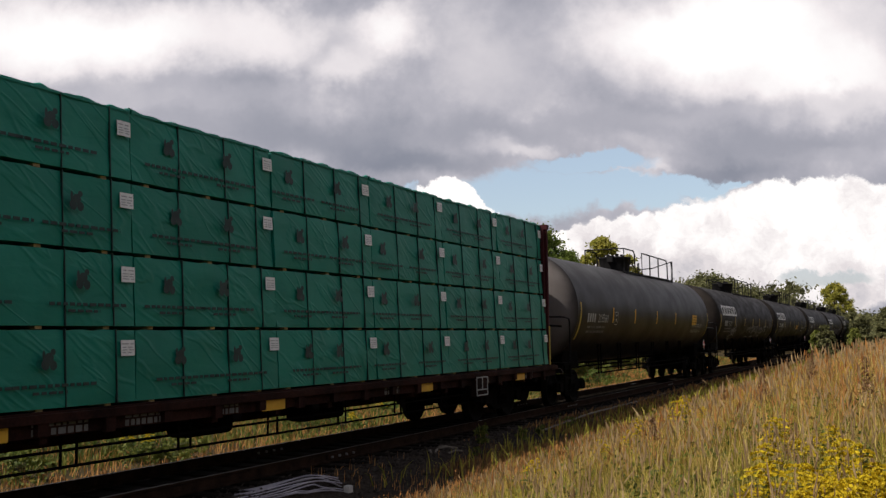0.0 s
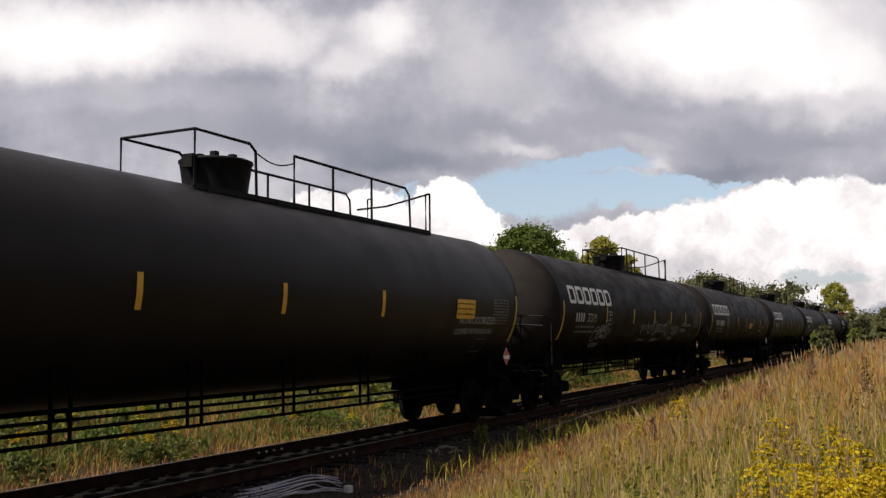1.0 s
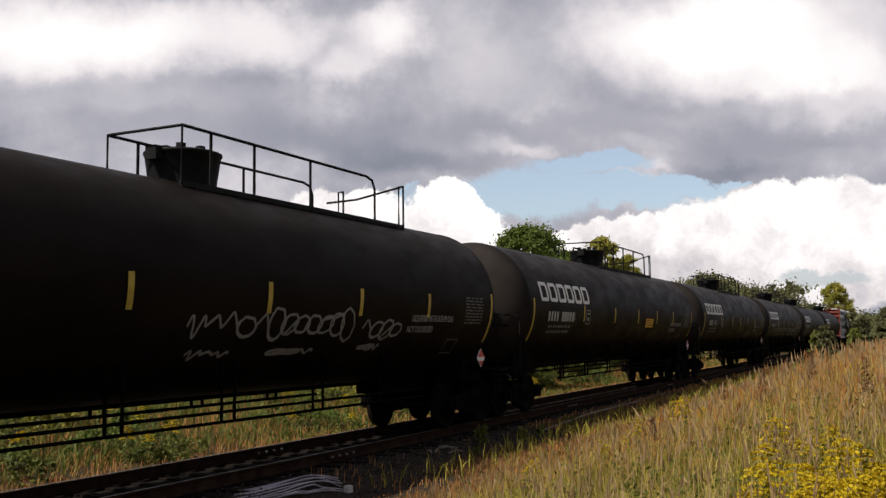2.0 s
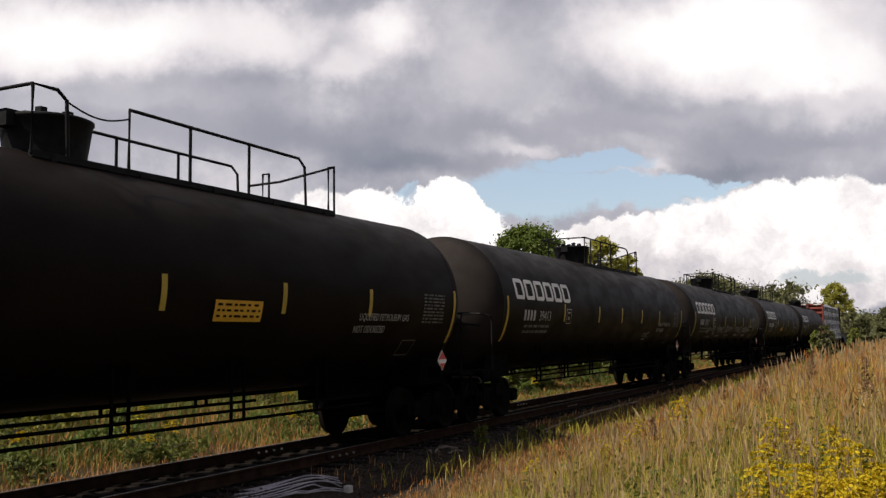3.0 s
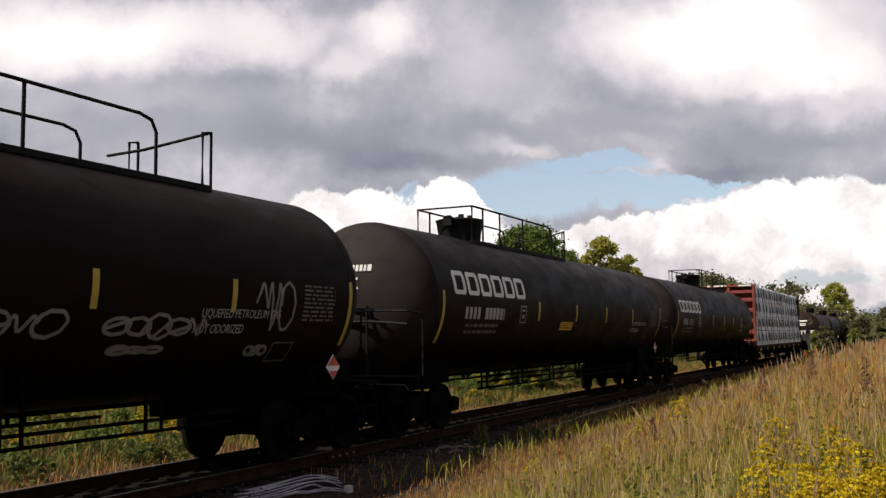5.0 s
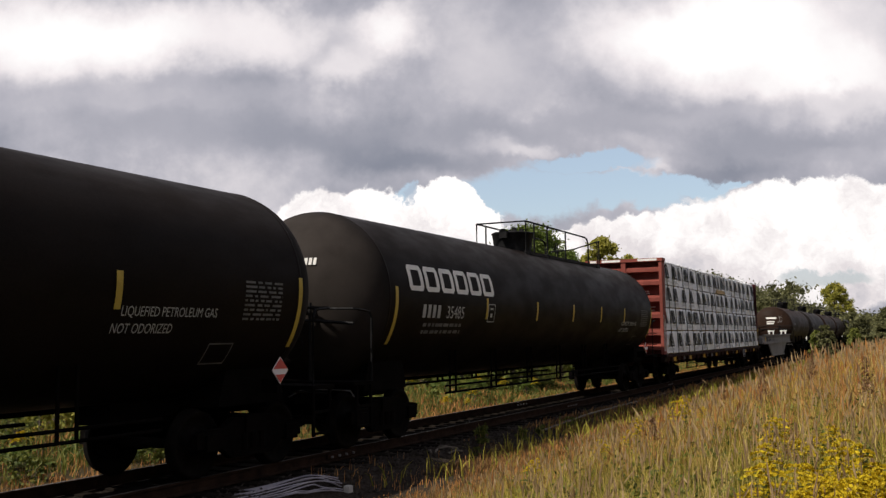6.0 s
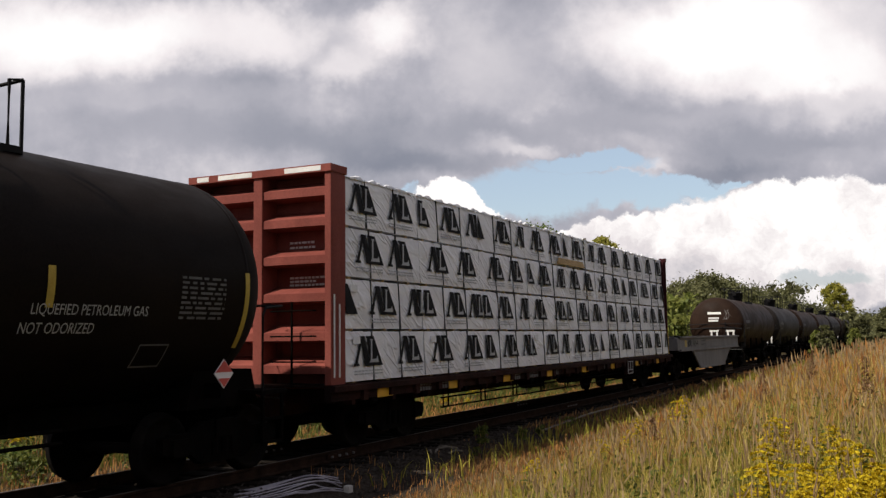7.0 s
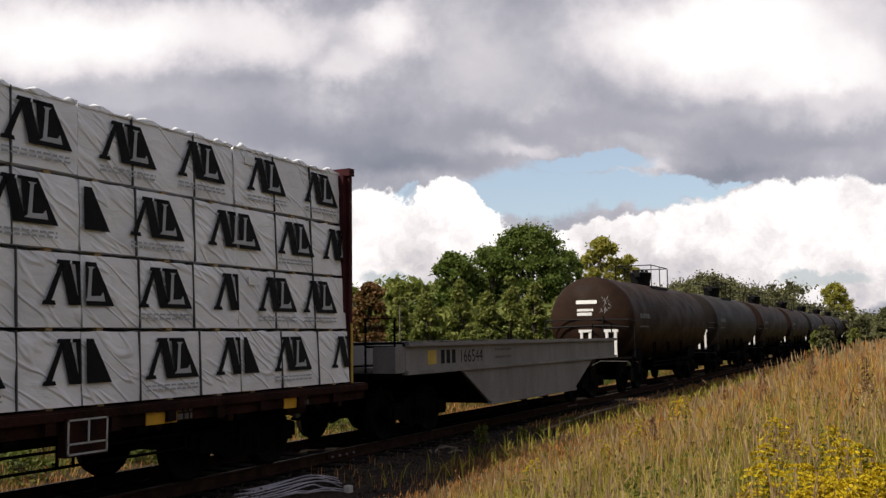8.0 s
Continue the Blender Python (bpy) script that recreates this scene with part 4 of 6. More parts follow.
def pack_mesh(L, H, D, rng, bulge=0.018):
    """Wrapped pack of boards: a soft-edged block with a slightly slack skin. Near face at y = 0."""
    bm = bmesh.new()
    nx, nz = 22, 7
    ox, oz = rng.uniform(0, 50), rng.uniform(0, 50)

    def y_of(i, k):
        x, z = L * i / nx, H * k / nz
        edge = 0.006 if k in (0, nz) or i in (0, nx) else 0.0
        return edge + bulge * (noise.noise((ox + x * 1.6, oz + z * 2.4, 0)) + 0.5 * noise.noise((ox + x * 4.0, oz + z * 5.0, 3)))

    grid = [[bm.verts.new((L * i / nx + (0.004 if i == 0 else -0.004 if i == nx else 0), y_of(i, k), H * k / nz + (0.004 if k == 0 else (-0.012 + 0.022 * noise.noise((ox + i * 0.7, 1, 1))) if k == nz else 0))) for k in range(nz + 1)] for i in range(nx + 1)]
    for i in range(nx):
        for k in range(nz):
            bm.faces.new((grid[i][k], grid[i + 1][k], grid[i + 1][k + 1], grid[i][k + 1]))
    back = [[bm.verts.new((L * i / nx, D, H * k / nz)) for k in (0, nz)] for i in range(nx + 1)]
    rim = {grid[i][k] for i in range(nx + 1) for k in (0, nz)} | {grid[i][k] for i in (0, nx) for k in range(nz + 1)}
    for e in bm.edges:
        if e.verts[0] in rim and e.verts[1] in rim:
            e.smooth = False
    for i in range(nx):
        bm.faces.new((grid[i][nz], grid[i + 1][nz], back[i + 1][1], back[i][1]))
        bm.faces.new((grid[i + 1][0], grid[i][0], back[i][0], back[i + 1][0]))
        bm.faces.new((back[i][0], back[i][1], back[i + 1][1], back[i + 1][0]))
    bm.faces.new([grid[0][k] for k in range(nz + 1)] + [back[0][1], back[0][0]])
    bm.faces.new(([grid[nx][k] for k in range(nz + 1)] + [back[nx][1], back[nx][0]])[::-1])
    bmesh.ops.recalc_face_normals(bm, faces=bm.faces)
    return bm


LEAN = 3.1


def flat_poly(bm, pts, y):
    bm.faces.new([bm.verts.new((x, y, z)) for x, z in pts])


def emblem(bm_ink, bm_pale, x, z, s, cut0, cut1):
    """Wrap print as plain shapes: slanted bars and a triangle, cut off at the pack's ends."""
    shapes = [(bm_ink, q) for q in ([(0.0, 0.0), (0.20, 0.0), (0.18, 0.07), (0.02, 0.07)], [(0.05, 0.07), (0.14, 0.07), (0.33, 0.68), (0.26, 0.68)],
                                    [(0.23, 0.74), (0.42, 0.74), (0.40, 0.67), (0.21, 0.67)], [(0.27, 0.68), (0.42, 0.68), (0.55, 0.0), (0.38, 0.0)],
                                    [(0.48, 0.74), (0.72, 0.74), (1.0, 0.0), (0.53, 0.0)], [(0.44, 0.74), (0.62, 0.74), (0.62, 0.68), (0.44, 0.68)])]
    for bm, pts in shapes:
        p = [(min(max(x + a * s * 1.42, cut0), cut1), z + b * s) for a, b in pts]
        if max(q[0] for q in p) - min(q[0] for q in p) > 0.03:
            flat_poly(bm, p, -0.030)
    p = [(x + a * s * 1.42, z + b * s) for a, b in ((0.58, 0.66), (0.70, 0.66), (0.66, 0.62), (0.63, 0.16), (0.78, 0.17), (0.82, 0.24), (0.85, 0.08), (0.52, 0.08), (0.57, 0.13), (0.61, 0.62))]
    if p[0][0] > cut0 and p[3][0] < cut1:
        flat_poly(bm_pale, p, -0.034)


def lumber_packs(x0, x1, kind):
    rng = random.Random(11 if kind == "green" else 12)
    n, tiers = 8, 4
    L = (x1 - x0) / n
    z0, H = 1.165, 0.867 if kind == "green" else 0.850
    wrap = GREEN_WRAP if kind == "green" else WHITE_WRAP
    label = ("lumber pack in dark green printed wrap with white tag" if kind == "green" else "lumber pack in white wrap with black printed emblems")
    base = Matrix.Translation((0, YC - 1.43, z0)) @ Euler((radians(-LEAN), 0, 0)).to_matrix().to_4x4()
    for t in range(tiers):
        for i in range(n):
            short = kind == "white" and t == 3 and i == 4
            m = base @ Matrix.Translation((x0 + i * L, rng.uniform(-0.012, 0.012), t * H))
            pack = thing("lumber_pack", label, "lumber pack", m, kind + " lumber packs")
            TRAIN.append((pack, m.translation.x))
            hh = H - 0.030
            part("wrap", pack_mesh(L - 0.015, hh, 1.20, rng), wrap, pack, "", True)
            for x in (0.25, L - 0.45, L * 0.5):
                part("dunnage", boxes((x, x + 0.09, 0.05, 1.2, -0.030, 0.004)), TIMBER, pack)
            if short:
                for k in range(4):
                    part("bare_board", boxes((-0.5 + 0.03 * k, L * 0.62 - 0.05 * k, -0.040, 0.0, 0.012 + 0.040 * k, 0.048 + 0.040 * k)), TIMBER, pack, "tan board showing through torn wrap")
                bm = bmesh.new()
                n3 = 8
                cols = [[bm.verts.new((L * 0.63 + 0.17 * u + 0.02 * math.sin(3.0 * v), -0.05 - 0.05 * math.sin(2.4 * v + u), 0.40 + 0.46 * v / n3)) for v in range(n3 + 1)] for u in (0.0, 0.35, 0.7, 1.0)]
                for ca, cb in zip(cols, cols[1:]):
                    for k in range(n3):
                        bm.faces.new((ca[k], cb[k], cb[k + 1], ca[k + 1]))
                part("torn_flap", bm, WHITE_WRAP, pack, "torn white flap of wrap standing loose", True)
            straps = (0.32, 0.68) if kind == "white" else (0.30, 0.62, 0.87)
            for q in straps:
                x = L * (q + rng.uniform(-0.02, 0.02))
                sw = 0.007 if kind == "white" else 0.005
                part("strap", boxes((x - sw, x + sw, -0.020, 0.02, 0.0, hh - 0.01), (x - sw, x + sw, -0.02, 1.2, hh - 0.012, hh + 0.004)), STRAP if kind == "white" else GREEN_INK, pack)
            if t == tiers - 1:
                bm = bmesh.new()
                n2, o2 = 30, rng.uniform(0, 90)
                crumple = 0.115 if kind == "white" else 0.06
                lift = [max(0.0, crumple * noise.noise((o2 + k * 0.33, 2.0, 0)) + 0.5 * crumple * noise.noise((o2 + k * 0.9, 7.0, 0)) + 0.03) for k in range(n2 + 1)]
                rows2 = [[bm.verts.new((0.01 + (L - 0.04) * k / n2, yy, hh - 0.02 + f * (lift[k] + 0.02))) for k in range(n2 + 1)] for yy, f in ((-0.012, 0.0), (-0.02, 0.7), (0.03, 1.0), (0.12, 0.35))]
                for ra, rb in zip(rows2, rows2[1:]):
                    for k in range(n2):
                        bm.faces.new((ra[k], ra[k + 1], rb[k + 1], rb[k]))
                part("slack_edge", bm, wrap, pack, "loose wrinkled edge of the wrap", True)
            ink, pale = bmesh.new(), bmesh.new()
            if kind == "white":
                ink.free()
                for x in ((rng.uniform(0.10, 0.4), rng.uniform(1.45, 1.7)) if rng.random() < 0.55 else (rng.uniform(-0.7, -0.3), rng.uniform(0.65, 0.95), rng.uniform(1.95, 2.2))):
                    ink = bmesh.new()
                    emblem(ink, pale, x, 0.24, 0.66, 0.03, L - 0.04)
                    part("emblem", ink, INK, pack, "black printed emblem shape")
                    for z in (0.15, 0.10):
                        if x > 0 and x + 0.9 < L:
                            dash_box(pale, x + 0.02, x + 0.92, -0.030, z, 0.022, rng)
                tagged(part("fine_print", pale, PALE_INK, pack), kind="stuff")
                if rng.random() < 0.4:
                    part("tag", boxes((0.2, 0.42, -0.034, -0.028, 0.60, 0.72)), LABEL, pack)
            else:
                for x in (rng.uniform(0.2, 0.7), rng.uniform(1.3, 1.9)):
                    for cx, cz, rx, rz in ((0.03, 0.06, 0.055, 0.06), (0.13, 0.05, 0.05, 0.055), (0.08, 0.13, 0.06, 0.055), (0.13, 0.19, 0.035, 0.035), (0.01, 0.15, 0.02, 0.06)):
                        flat_poly(ink, [(x + cx + rx * math.cos(q * math.tau / 9), 0.40 + cz + rz * math.sin(q * math.tau / 9)) for q in range(9)], -0.029 - 0.0004 * len(ink.faces))
                    dash_box(ink, x - 0.35, x + 0.75, -0.030, 0.22, 0.035, rng)
                    dash_box(ink, x - 0.1, x + 0.35, -0.030, 0.15, 0.03, rng)
                tagged(part("print", ink, GREEN_INK, pack, "dark printed marks"), kind="stuff")
                pale.free()
                tx, tz = rng.uniform(-0.03, 0.03), rng.uniform(-0.02, 0.02)
                tag = part("tag", boxes((L - 0.25 + tx, L - 0.04 + tx, -0.034, -0.028, 0.53 + tz, 0.71 + tz)), LABEL, pack, "white paper tag")
                bm = bmesh.new()
                for z in (0.56, 0.59, 0.62, 0.66):
                    dash_box(bm, L - 0.23 + tx, L - 0.06 + tx, -0.036, z + tz, 0.012, rng)
                tagged(part("small_print", bm, PALE_INK, tag), kind="stuff")
            # pack on the other side of the centre beam
    mirror = Matrix.Translation((0, YC + 1.43, z0)) @ Euler((radians(LEAN), 0, 0)).to_matrix().to_4x4()
    for t in range(tiers):
        for i in range(n):
            m = mirror @ Matrix.Translation((x0 + i * L, -1.20, t * H))
            pack = thing("lumber_pack", label, "lumber pack", m, kind + " lumber packs")
            TRAIN.append((pack, m.translation.x))
            shared("wrap", ("far", kind), lambda: pack_mesh(L - 0.015, H - 0.045, 1.20, rng), wrap, pack, "", True)
            for x in (0.25, L - 0.45):
                shared("dunnage", ("dun", kind, x), lambda: boxes((x, x + 0.09, 0.0, 1.15, -0.042, 0.004)), TIMBER, pack)


lumber_car(0.13, 22.37, "dark brown centre-beam flatcar carrying green-wrapped lumber", OXIDE, random.Random(5), "green")
lumber_packs(0.13, 22.37, "green")
lumber_car(165.35, 187.20, "oxide red centre-beam flatcar carrying white-wrapped lumber", OXIDE, random.Random(6), "white")
lumber_packs(165.35, 187.20, "white")


# ---- low grey well car ----
def well_car(xm):
    car = thing("well_car", "low empty grey well car between lumber car and tank car", "well car", pose(xm, YC, 0))
    TRAIN.append((car, xm))
    for s in (-1, 1):
        y0, y1 = (-1.46, -1.40) if s < 0 else (1.40, 1.46)
        bm = bmesh.new()
        prism(bm, [(-6.6, 1.22), (6.4, 1.22), (6.4, 1.76), (-6.6, 1.76)], y0, y1)
        bmesh.ops.recalc_face_normals(bm, faces=bm.faces)
        part("sill_flange", boxes((-6.6, 6.4, min(s * 1.40, s * 1.54), max(s * 1.40, s * 1.54), 1.70, 1.77)), WELL_GREY, car)
        part("sill_flange", boxes((-6.6, 6.4, min(s * 1.40, s * 1.52), max(s * 1.40, s * 1.52), 1.20, 1.27)), WELL_GREY, car)
        part("top_sill", bm, WELL_GREY, car, "long grey side sill")
        bm = bmesh.new()
        prism(bm, [(-4.3, 1.22), (-2.9, 0.50), (2.7, 0.50), (4.3, 1.22)], y0 + 0.005 * s * -1, y1)
        box(bm, -2.9, 2.7, min(s * 1.38, s * 1.50), max(s * 1.38, s * 1.50), 0.44, 0.51)
        bmesh.ops.recalc_face_normals(bm, faces=bm.faces)
        part("well_side", bm, WELL_GREY, car)
    for s in (-1, 1):
        bm = bmesh.new()
        a, b2 = (-4.3, -2.9) if s < 0 else (4.3, 2.7)
        prism(bm, [(a, 1.16), (b2, 0.46), (b2, 0.52), (a, 1.24)], -1.40, 1.40)
        bmesh.ops.recalc_face_normals(bm, faces=bm.faces)
        part("well_end", bm, UNDER, car, "dark sloping well end")
    part("well_floor", boxes((-2.9, 2.7, -1.40, 1.40, 0.46, 0.52)), WELL_GREY, car)
    for s in (-1, 1):
        lo, hi = (-7.0, -4.3) if s < 0 else (4.3, 6.9)
        part("end_deck", boxes((lo, hi, -1.38, 1.38, 1.16, 1.24), (lo, hi, -0.35, 0.35, 0.78, 1.16)), UNDER, car)
        truck(car, s * 5.35)
        coupler(car, s * 6.55, s)
        bm = tubes([[(s * 6.7, -1.3, 1.2), (s * 6.7, -1.3, 2.2), (s * 6.7, -0.7, 2.2), (s * 6.7, -0.7, 1.2)], [(s * 6.7, -1.3, 1.7), (s * 6.7, -0.7, 1.7)]], 0.022)
        part("end_ladder", bm, UNDER, car)
    rng = random.Random(3)
    bm = bmesh.new()
    for k in range(3):
        bar(bm, -5.2 + k * 0.24, -5.04 + k * 0.24, 1.36, 1.62, 1)
    flat_words(bm, "166544", 0.36, -4.38, 0, 1.36, 1.05)
    for v in bm.verts:
        v.co.y = -1.464
    part("car_number", bm, INK, car, "black painted car number")
    part("reflector", boxes((-5.75, -5.40, -1.468, -1.461, 1.36, 1.62)), YELLOW, car)
    bm = bmesh.new()
    for z in (1.56, 1.40):
        dash_box(bm, -2.6, -1.7, -1.465, z, 0.05, rng)
    part("small_print", bm, STRAP, car)
    part("rack", boxes((-6.95, -6.6, -1.45, -1.0, 1.24, 1.70)), WELL_GREY, car)


well_car(195.6)


# ---- ground, track ----
def smooth01(t):
    t = min(1.0, max(0.0, t))
    return t * t * (3 - 2 * t)


def ground_z(x, y):
    """Height of the ground: track bed, near bank, far verge."""
    if y < 8.2:
        z = -0.30 + 0.62 * smooth01((6.9 - y) / 6.2)
        z += 0.42 * smooth01((x - 3.5) / 9.0) * smooth01((4.2 - y) / 4.5)
        z += 0.10 * smooth01((y - 7.2) / 0.9)
    else:
        z = -0.20 - 0.35 * smooth01((y - 11.1) / 1.6)
        z += 0.25 * smooth01((y - 15) / 15)
    if y < 7.6 or y > 11.6:
        z += 0.06 * noise.noise((x * 0.35, y * 0.35, 0)) + 0.10 * noise.noise((x * 0.07, y * 0.07, 5))
    return z


def soil(N, b):
    o = N.node("ShaderNodeTexCoord").outputs["Object"]
    f = N.smooth(N.noise(o, 0.5, 6.0, 0.65), 0.35, 0.65)
    c = N.mix(f, (0.034, 0.028, 0.012), (0.066, 0.046, 0.024))
    c = N.mix(N.smooth(N.noise(o, 9.0, 5.0, 0.7), 0.45, 0.7), c, (0.055, 0.040, 0.027))
    # gravel strip along the track
    y = N.node("ShaderNodeSeparateXYZ", Vector=o).outputs[1]
    wob = N.math("ADD", y, N.math("MULTIPLY", N.math("SUBTRACT", N.noise(o, 0.9, 4.0), 0.5), 1.6))
    bed = N.math("MULTIPLY", N.smooth(wob, 5.7, 6.9), N.smooth(wob, 12.3, 11.5))
    vor = N.node("ShaderNodeTexVoronoi", Scale=22.0, Vector=o)
    grav = N.mix(vor.outputs["Color"], (0.020, 0.016, 0.013), (0.060, 0.047, 0.037))
    c = N.mix(bed, c, grav)
    # shade under the train, painted into the bed as a dark strip between the rails
    train_shade = N.math("MULTIPLY", N.smooth(wob, 8.2, 8.9), N.smooth(wob, 11.2, 10.4))
    c = N.mix(N.math("MULTIPLY", train_shade, 0.8), c, (0.014, 0.012, 0.011))
    N.put(b.inputs["Base Color"], c)
    b.inputs["Roughness"].default_value = 0.95
    b.inputs["Specular IOR Level"].default_value = 0.04
    h = N.math("ADD", N.noise(o, 14.0, 5.0, 0.7), N.math("MULTIPLY", vor.outputs["Distance"], bed))
    bp = N.node("ShaderNodeBump", Strength=0.8, Distance=0.05, Height=h)
    N.put(b.inputs["Normal"], bp.outputs[0])


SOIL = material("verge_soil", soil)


def ground():
    def steps(near, fine, far):
        out, v, d = [], 0.0, fine
        while v < far:
            out.append(v)
            v += d
            if v > near:
                d *= 1.22
        return out + [far]

    xs = sorted({-v for v in steps(12, 1.0, 3000)} | set(steps(60, 0.6, 3000)))
    ys = sorted({-v for v in steps(8, 0.6, 3000)} | set(steps(34, 0.4, 3000)))
    verts = [(x, y, ground_z(x, y)) for x in xs for y in ys]
    n = len(ys)
    faces = [(i * n + j, (i + 1) * n + j, (i + 1) * n + j + 1, i * n + j + 1) for i in range(len(xs) - 1) for j in range(n - 1)]
    me = bpy.data.meshes.new("ground")
    me.from_pydata(verts, [], faces)
    me.polygons.foreach_set("use_smooth", [True] * len(faces))
    me.materials.append(SOIL)
    tagged(new("ground", me), "weedy verge soil with a gravel track bed", "ground", kind="structure")


ground()


def rail_mesh(x0, x1):
    prof = [(-0.07, -0.170), (0.07, -0.170), (0.07, -0.158), (0.012, -0.138), (0.009, -0.045), (0.036, -0.034), (0.036, -0.006), (0.028, 0.0),
            (-0.028, 0.0), (-0.036, -0.006), (-0.036, -0.034), (-0.009, -0.045), (-0.012, -0.138), (-0.07, -0.158)]
    bm = bmesh.new()
    n = 40
    rings = [[bm.verts.new((x0 + (x1 - x0) * k / n, y, z)) for y, z in prof] for k in range(n + 1)]
    m = len(prof)
    for a, b in zip(rings, rings[1:]):
        for i in range(m):
            f = bm.faces.new((a[i], b[i], b[(i + 1) % m], a[(i + 1) % m]))
            f.material_index = 1 if i == 7 else 0
    bmesh.ops.recalc_face_normals(bm, faces=bm.faces)
    return bm


track = tagged(new("track"), "single railway track on dark ties and weedy ballast", "railway track", kind="structure")
for s in (-1, 1):
    r = part("rail", rail_mesh(-80, 420), RAIL_RUST, track, "rusty rail with a worn shiny head")
    r.data.materials.append(RAIL_TOP)
    r.location = (0, YC + s * GAUGE, 0)
for x in (13.45, 25.4, 37.3):
    for s in (-1, 1):
        y = YC + s * GAUGE - 0.030
        j = part("joint_bar", soft_box(x, x + 0.9, y - 0.012, y + 0.012, -0.135, -0.048, 0.006, 1), RAIL_RUST, track)
        for k in range(4):
            bm = bmesh.new()
            lathe(bm, [(y - 0.045, 0.0), (y - 0.045, 0.022), (y - 0.012, 0.022)], "y", 6, (x + 0.12 + k * 0.22, 0, -0.09))
            part("bolt", bm, WELL_GREY, j)

TIE_MESHES = []
for v in range(4):
    rng = random.Random(50 + v)
    bm = soft_box(-0.115, 0.115, -1.30, 1.30, -0.36, -0.172, 0.018, 1)
    for vert in bm.verts:
        vert.co += Vector((rng.uniform(-0.008, 0.008), rng.uniform(-0.03, 0.03), rng.uniform(-0.008, 0.004)))
    me = bpy.data.meshes.new("tie")
    bm.to_mesh(me)
    bm.free()
    me.materials.append(TIE)
    TIE_MESHES.append(me)
rng = random.Random(4)
for k in range(290):
    t = link_part("tie", TIE_MESHES[rng.randrange(4)], track)
    t.location = (-6 + k * 0.52 + rng.uniform(-0.03, 0.03), YC + rng.uniform(-0.05, 0.05), 0)
    t.rotation_euler = (0, 0, rng.uniform(-0.02, 0.02))


def from_arrays(name, verts, faces, mat, label, category, smooth=False):
    me = bpy.data.meshes.new(name)
    me.from_pydata(verts, [], faces)
    me.materials.append(mat)
    if smooth:
        me.polygons.foreach_set("use_smooth", [True] * len(me.polygons))
    return tagged(new(name, me), label, category, kind="stuff")


def stones():
    rng = random.Random(7)
    verts, faces = [], []
    for _ in range(9000):
        x = 8 + 40 * rng.random() ** 1.7
        y = rng.choice((rng.uniform(6.9, 8.5), rng.uniform(7.3, 8.7), rng.uniform(10.6, 11.8)))
        r = rng.uniform(0.018, 0.045)
        z = ground_z(x, y) + r * 0.25
        base = len(verts)
        for dx, dy, dz in ((1, 0, 0), (0, 1, 0), (-1, 0, 0), (0, -1, 0), (0, 0, 0.8), (0, 0, -0.8), ):
            verts.append((x + dx * r * rng.uniform(0.6, 1.3) + rng.uniform(-.3, .3) * r, y + dy * r * rng.uniform(0.6, 1.3) + rng.uniform(-.3, .3) * r, z + dz * r * rng.uniform(0.7, 1.1)))
        for a in range(4):
            faces.append((base + a, base + (a + 1) % 4, base + 4))
            faces.append((base + (a + 1) % 4, base + a, base + 5))
    from_arrays("ballast", verts, faces, STONE, "loose grey-brown crushed stone ballast", "ballast")


stones()

# ---- things lying beside the track ----
rng = random.Random(21)
hoses = thing("hose_bundle", "bundle of pale plastic hoses lying beside the rail", "hoses", pose(0, 0, 0))
for k in range(10):
    pts = []
    top = rng.uniform(0.05, 0.13)
    a0 = Vector((9.9 + 0.09 * k + rng.uniform(-0.2, 0.2), 7.75 + k * 0.07, 0))
    a1 = Vector((11.7 + 0.05 * k + rng.uniform(-0.1, 0.1), 7.42 + k * 0.05 + rng.uniform(-0.04, 0.04), 0))
    for i in range(13):
        t = i / 12
        p = a0.lerp(a1, t) + Vector((0, 0.03 * math.sin(t * 5 + k * 1.3), 0))
        pts.append((p.x, p.y, ground_z(p.x, p.y) + 0.02 + top * math.sin(math.pi * t ** 2.2) ** 1.1))
    part("hose", tubes([pts], 0.011, 6), HOSE, hoses, "", True)
bm = soft_box(-0.06, 0.06, -0.05, 0.05, -0.04, 0.11, 0.02)
ob = part("marker_stone", bm, CONCRETE, None)
ob.location = (11.75, 7.35, ground_z(11.75, 7.35))
tagged(ob, "small pale concrete marker stone in the grass", "marker stone")
bm = tubes([[(20.0, 7.55, ground_z(20, 7.55) + 0.05), (24, 7.75, ground_z(24, 7.75) + 0.07), (29, 7.9, -0.2), (33.5, 8.0, -0.19)]], 0.024, 7)
tagged(part("dead_branch", bm, DEAD_WOOD, None), "long grey dead branch lying beside the ballast", "branch")
for k in range(5):
    x, y = 15.3 + rng.uniform(-0.6, 0.9), 7.75 + rng.uniform(-0.2, 0.25)
    a = rng.uniform(0, 3)
    bm = tubes([[(x - 0.2 * math.cos(a), y - 0.2 * math.sin(a), ground_z(x, y) + 0.03), (x, y, ground_z(x, y) + 0.06), (x + 0.2 * math.cos(a), y + 0.2 * math.sin(a), ground_z(x, y) + 0.03)]], 0.018, 5)
    tagged(part("stick", bm, DEAD_WOOD, None), "short grey broken stick on the ballast", "stick", "sticks")

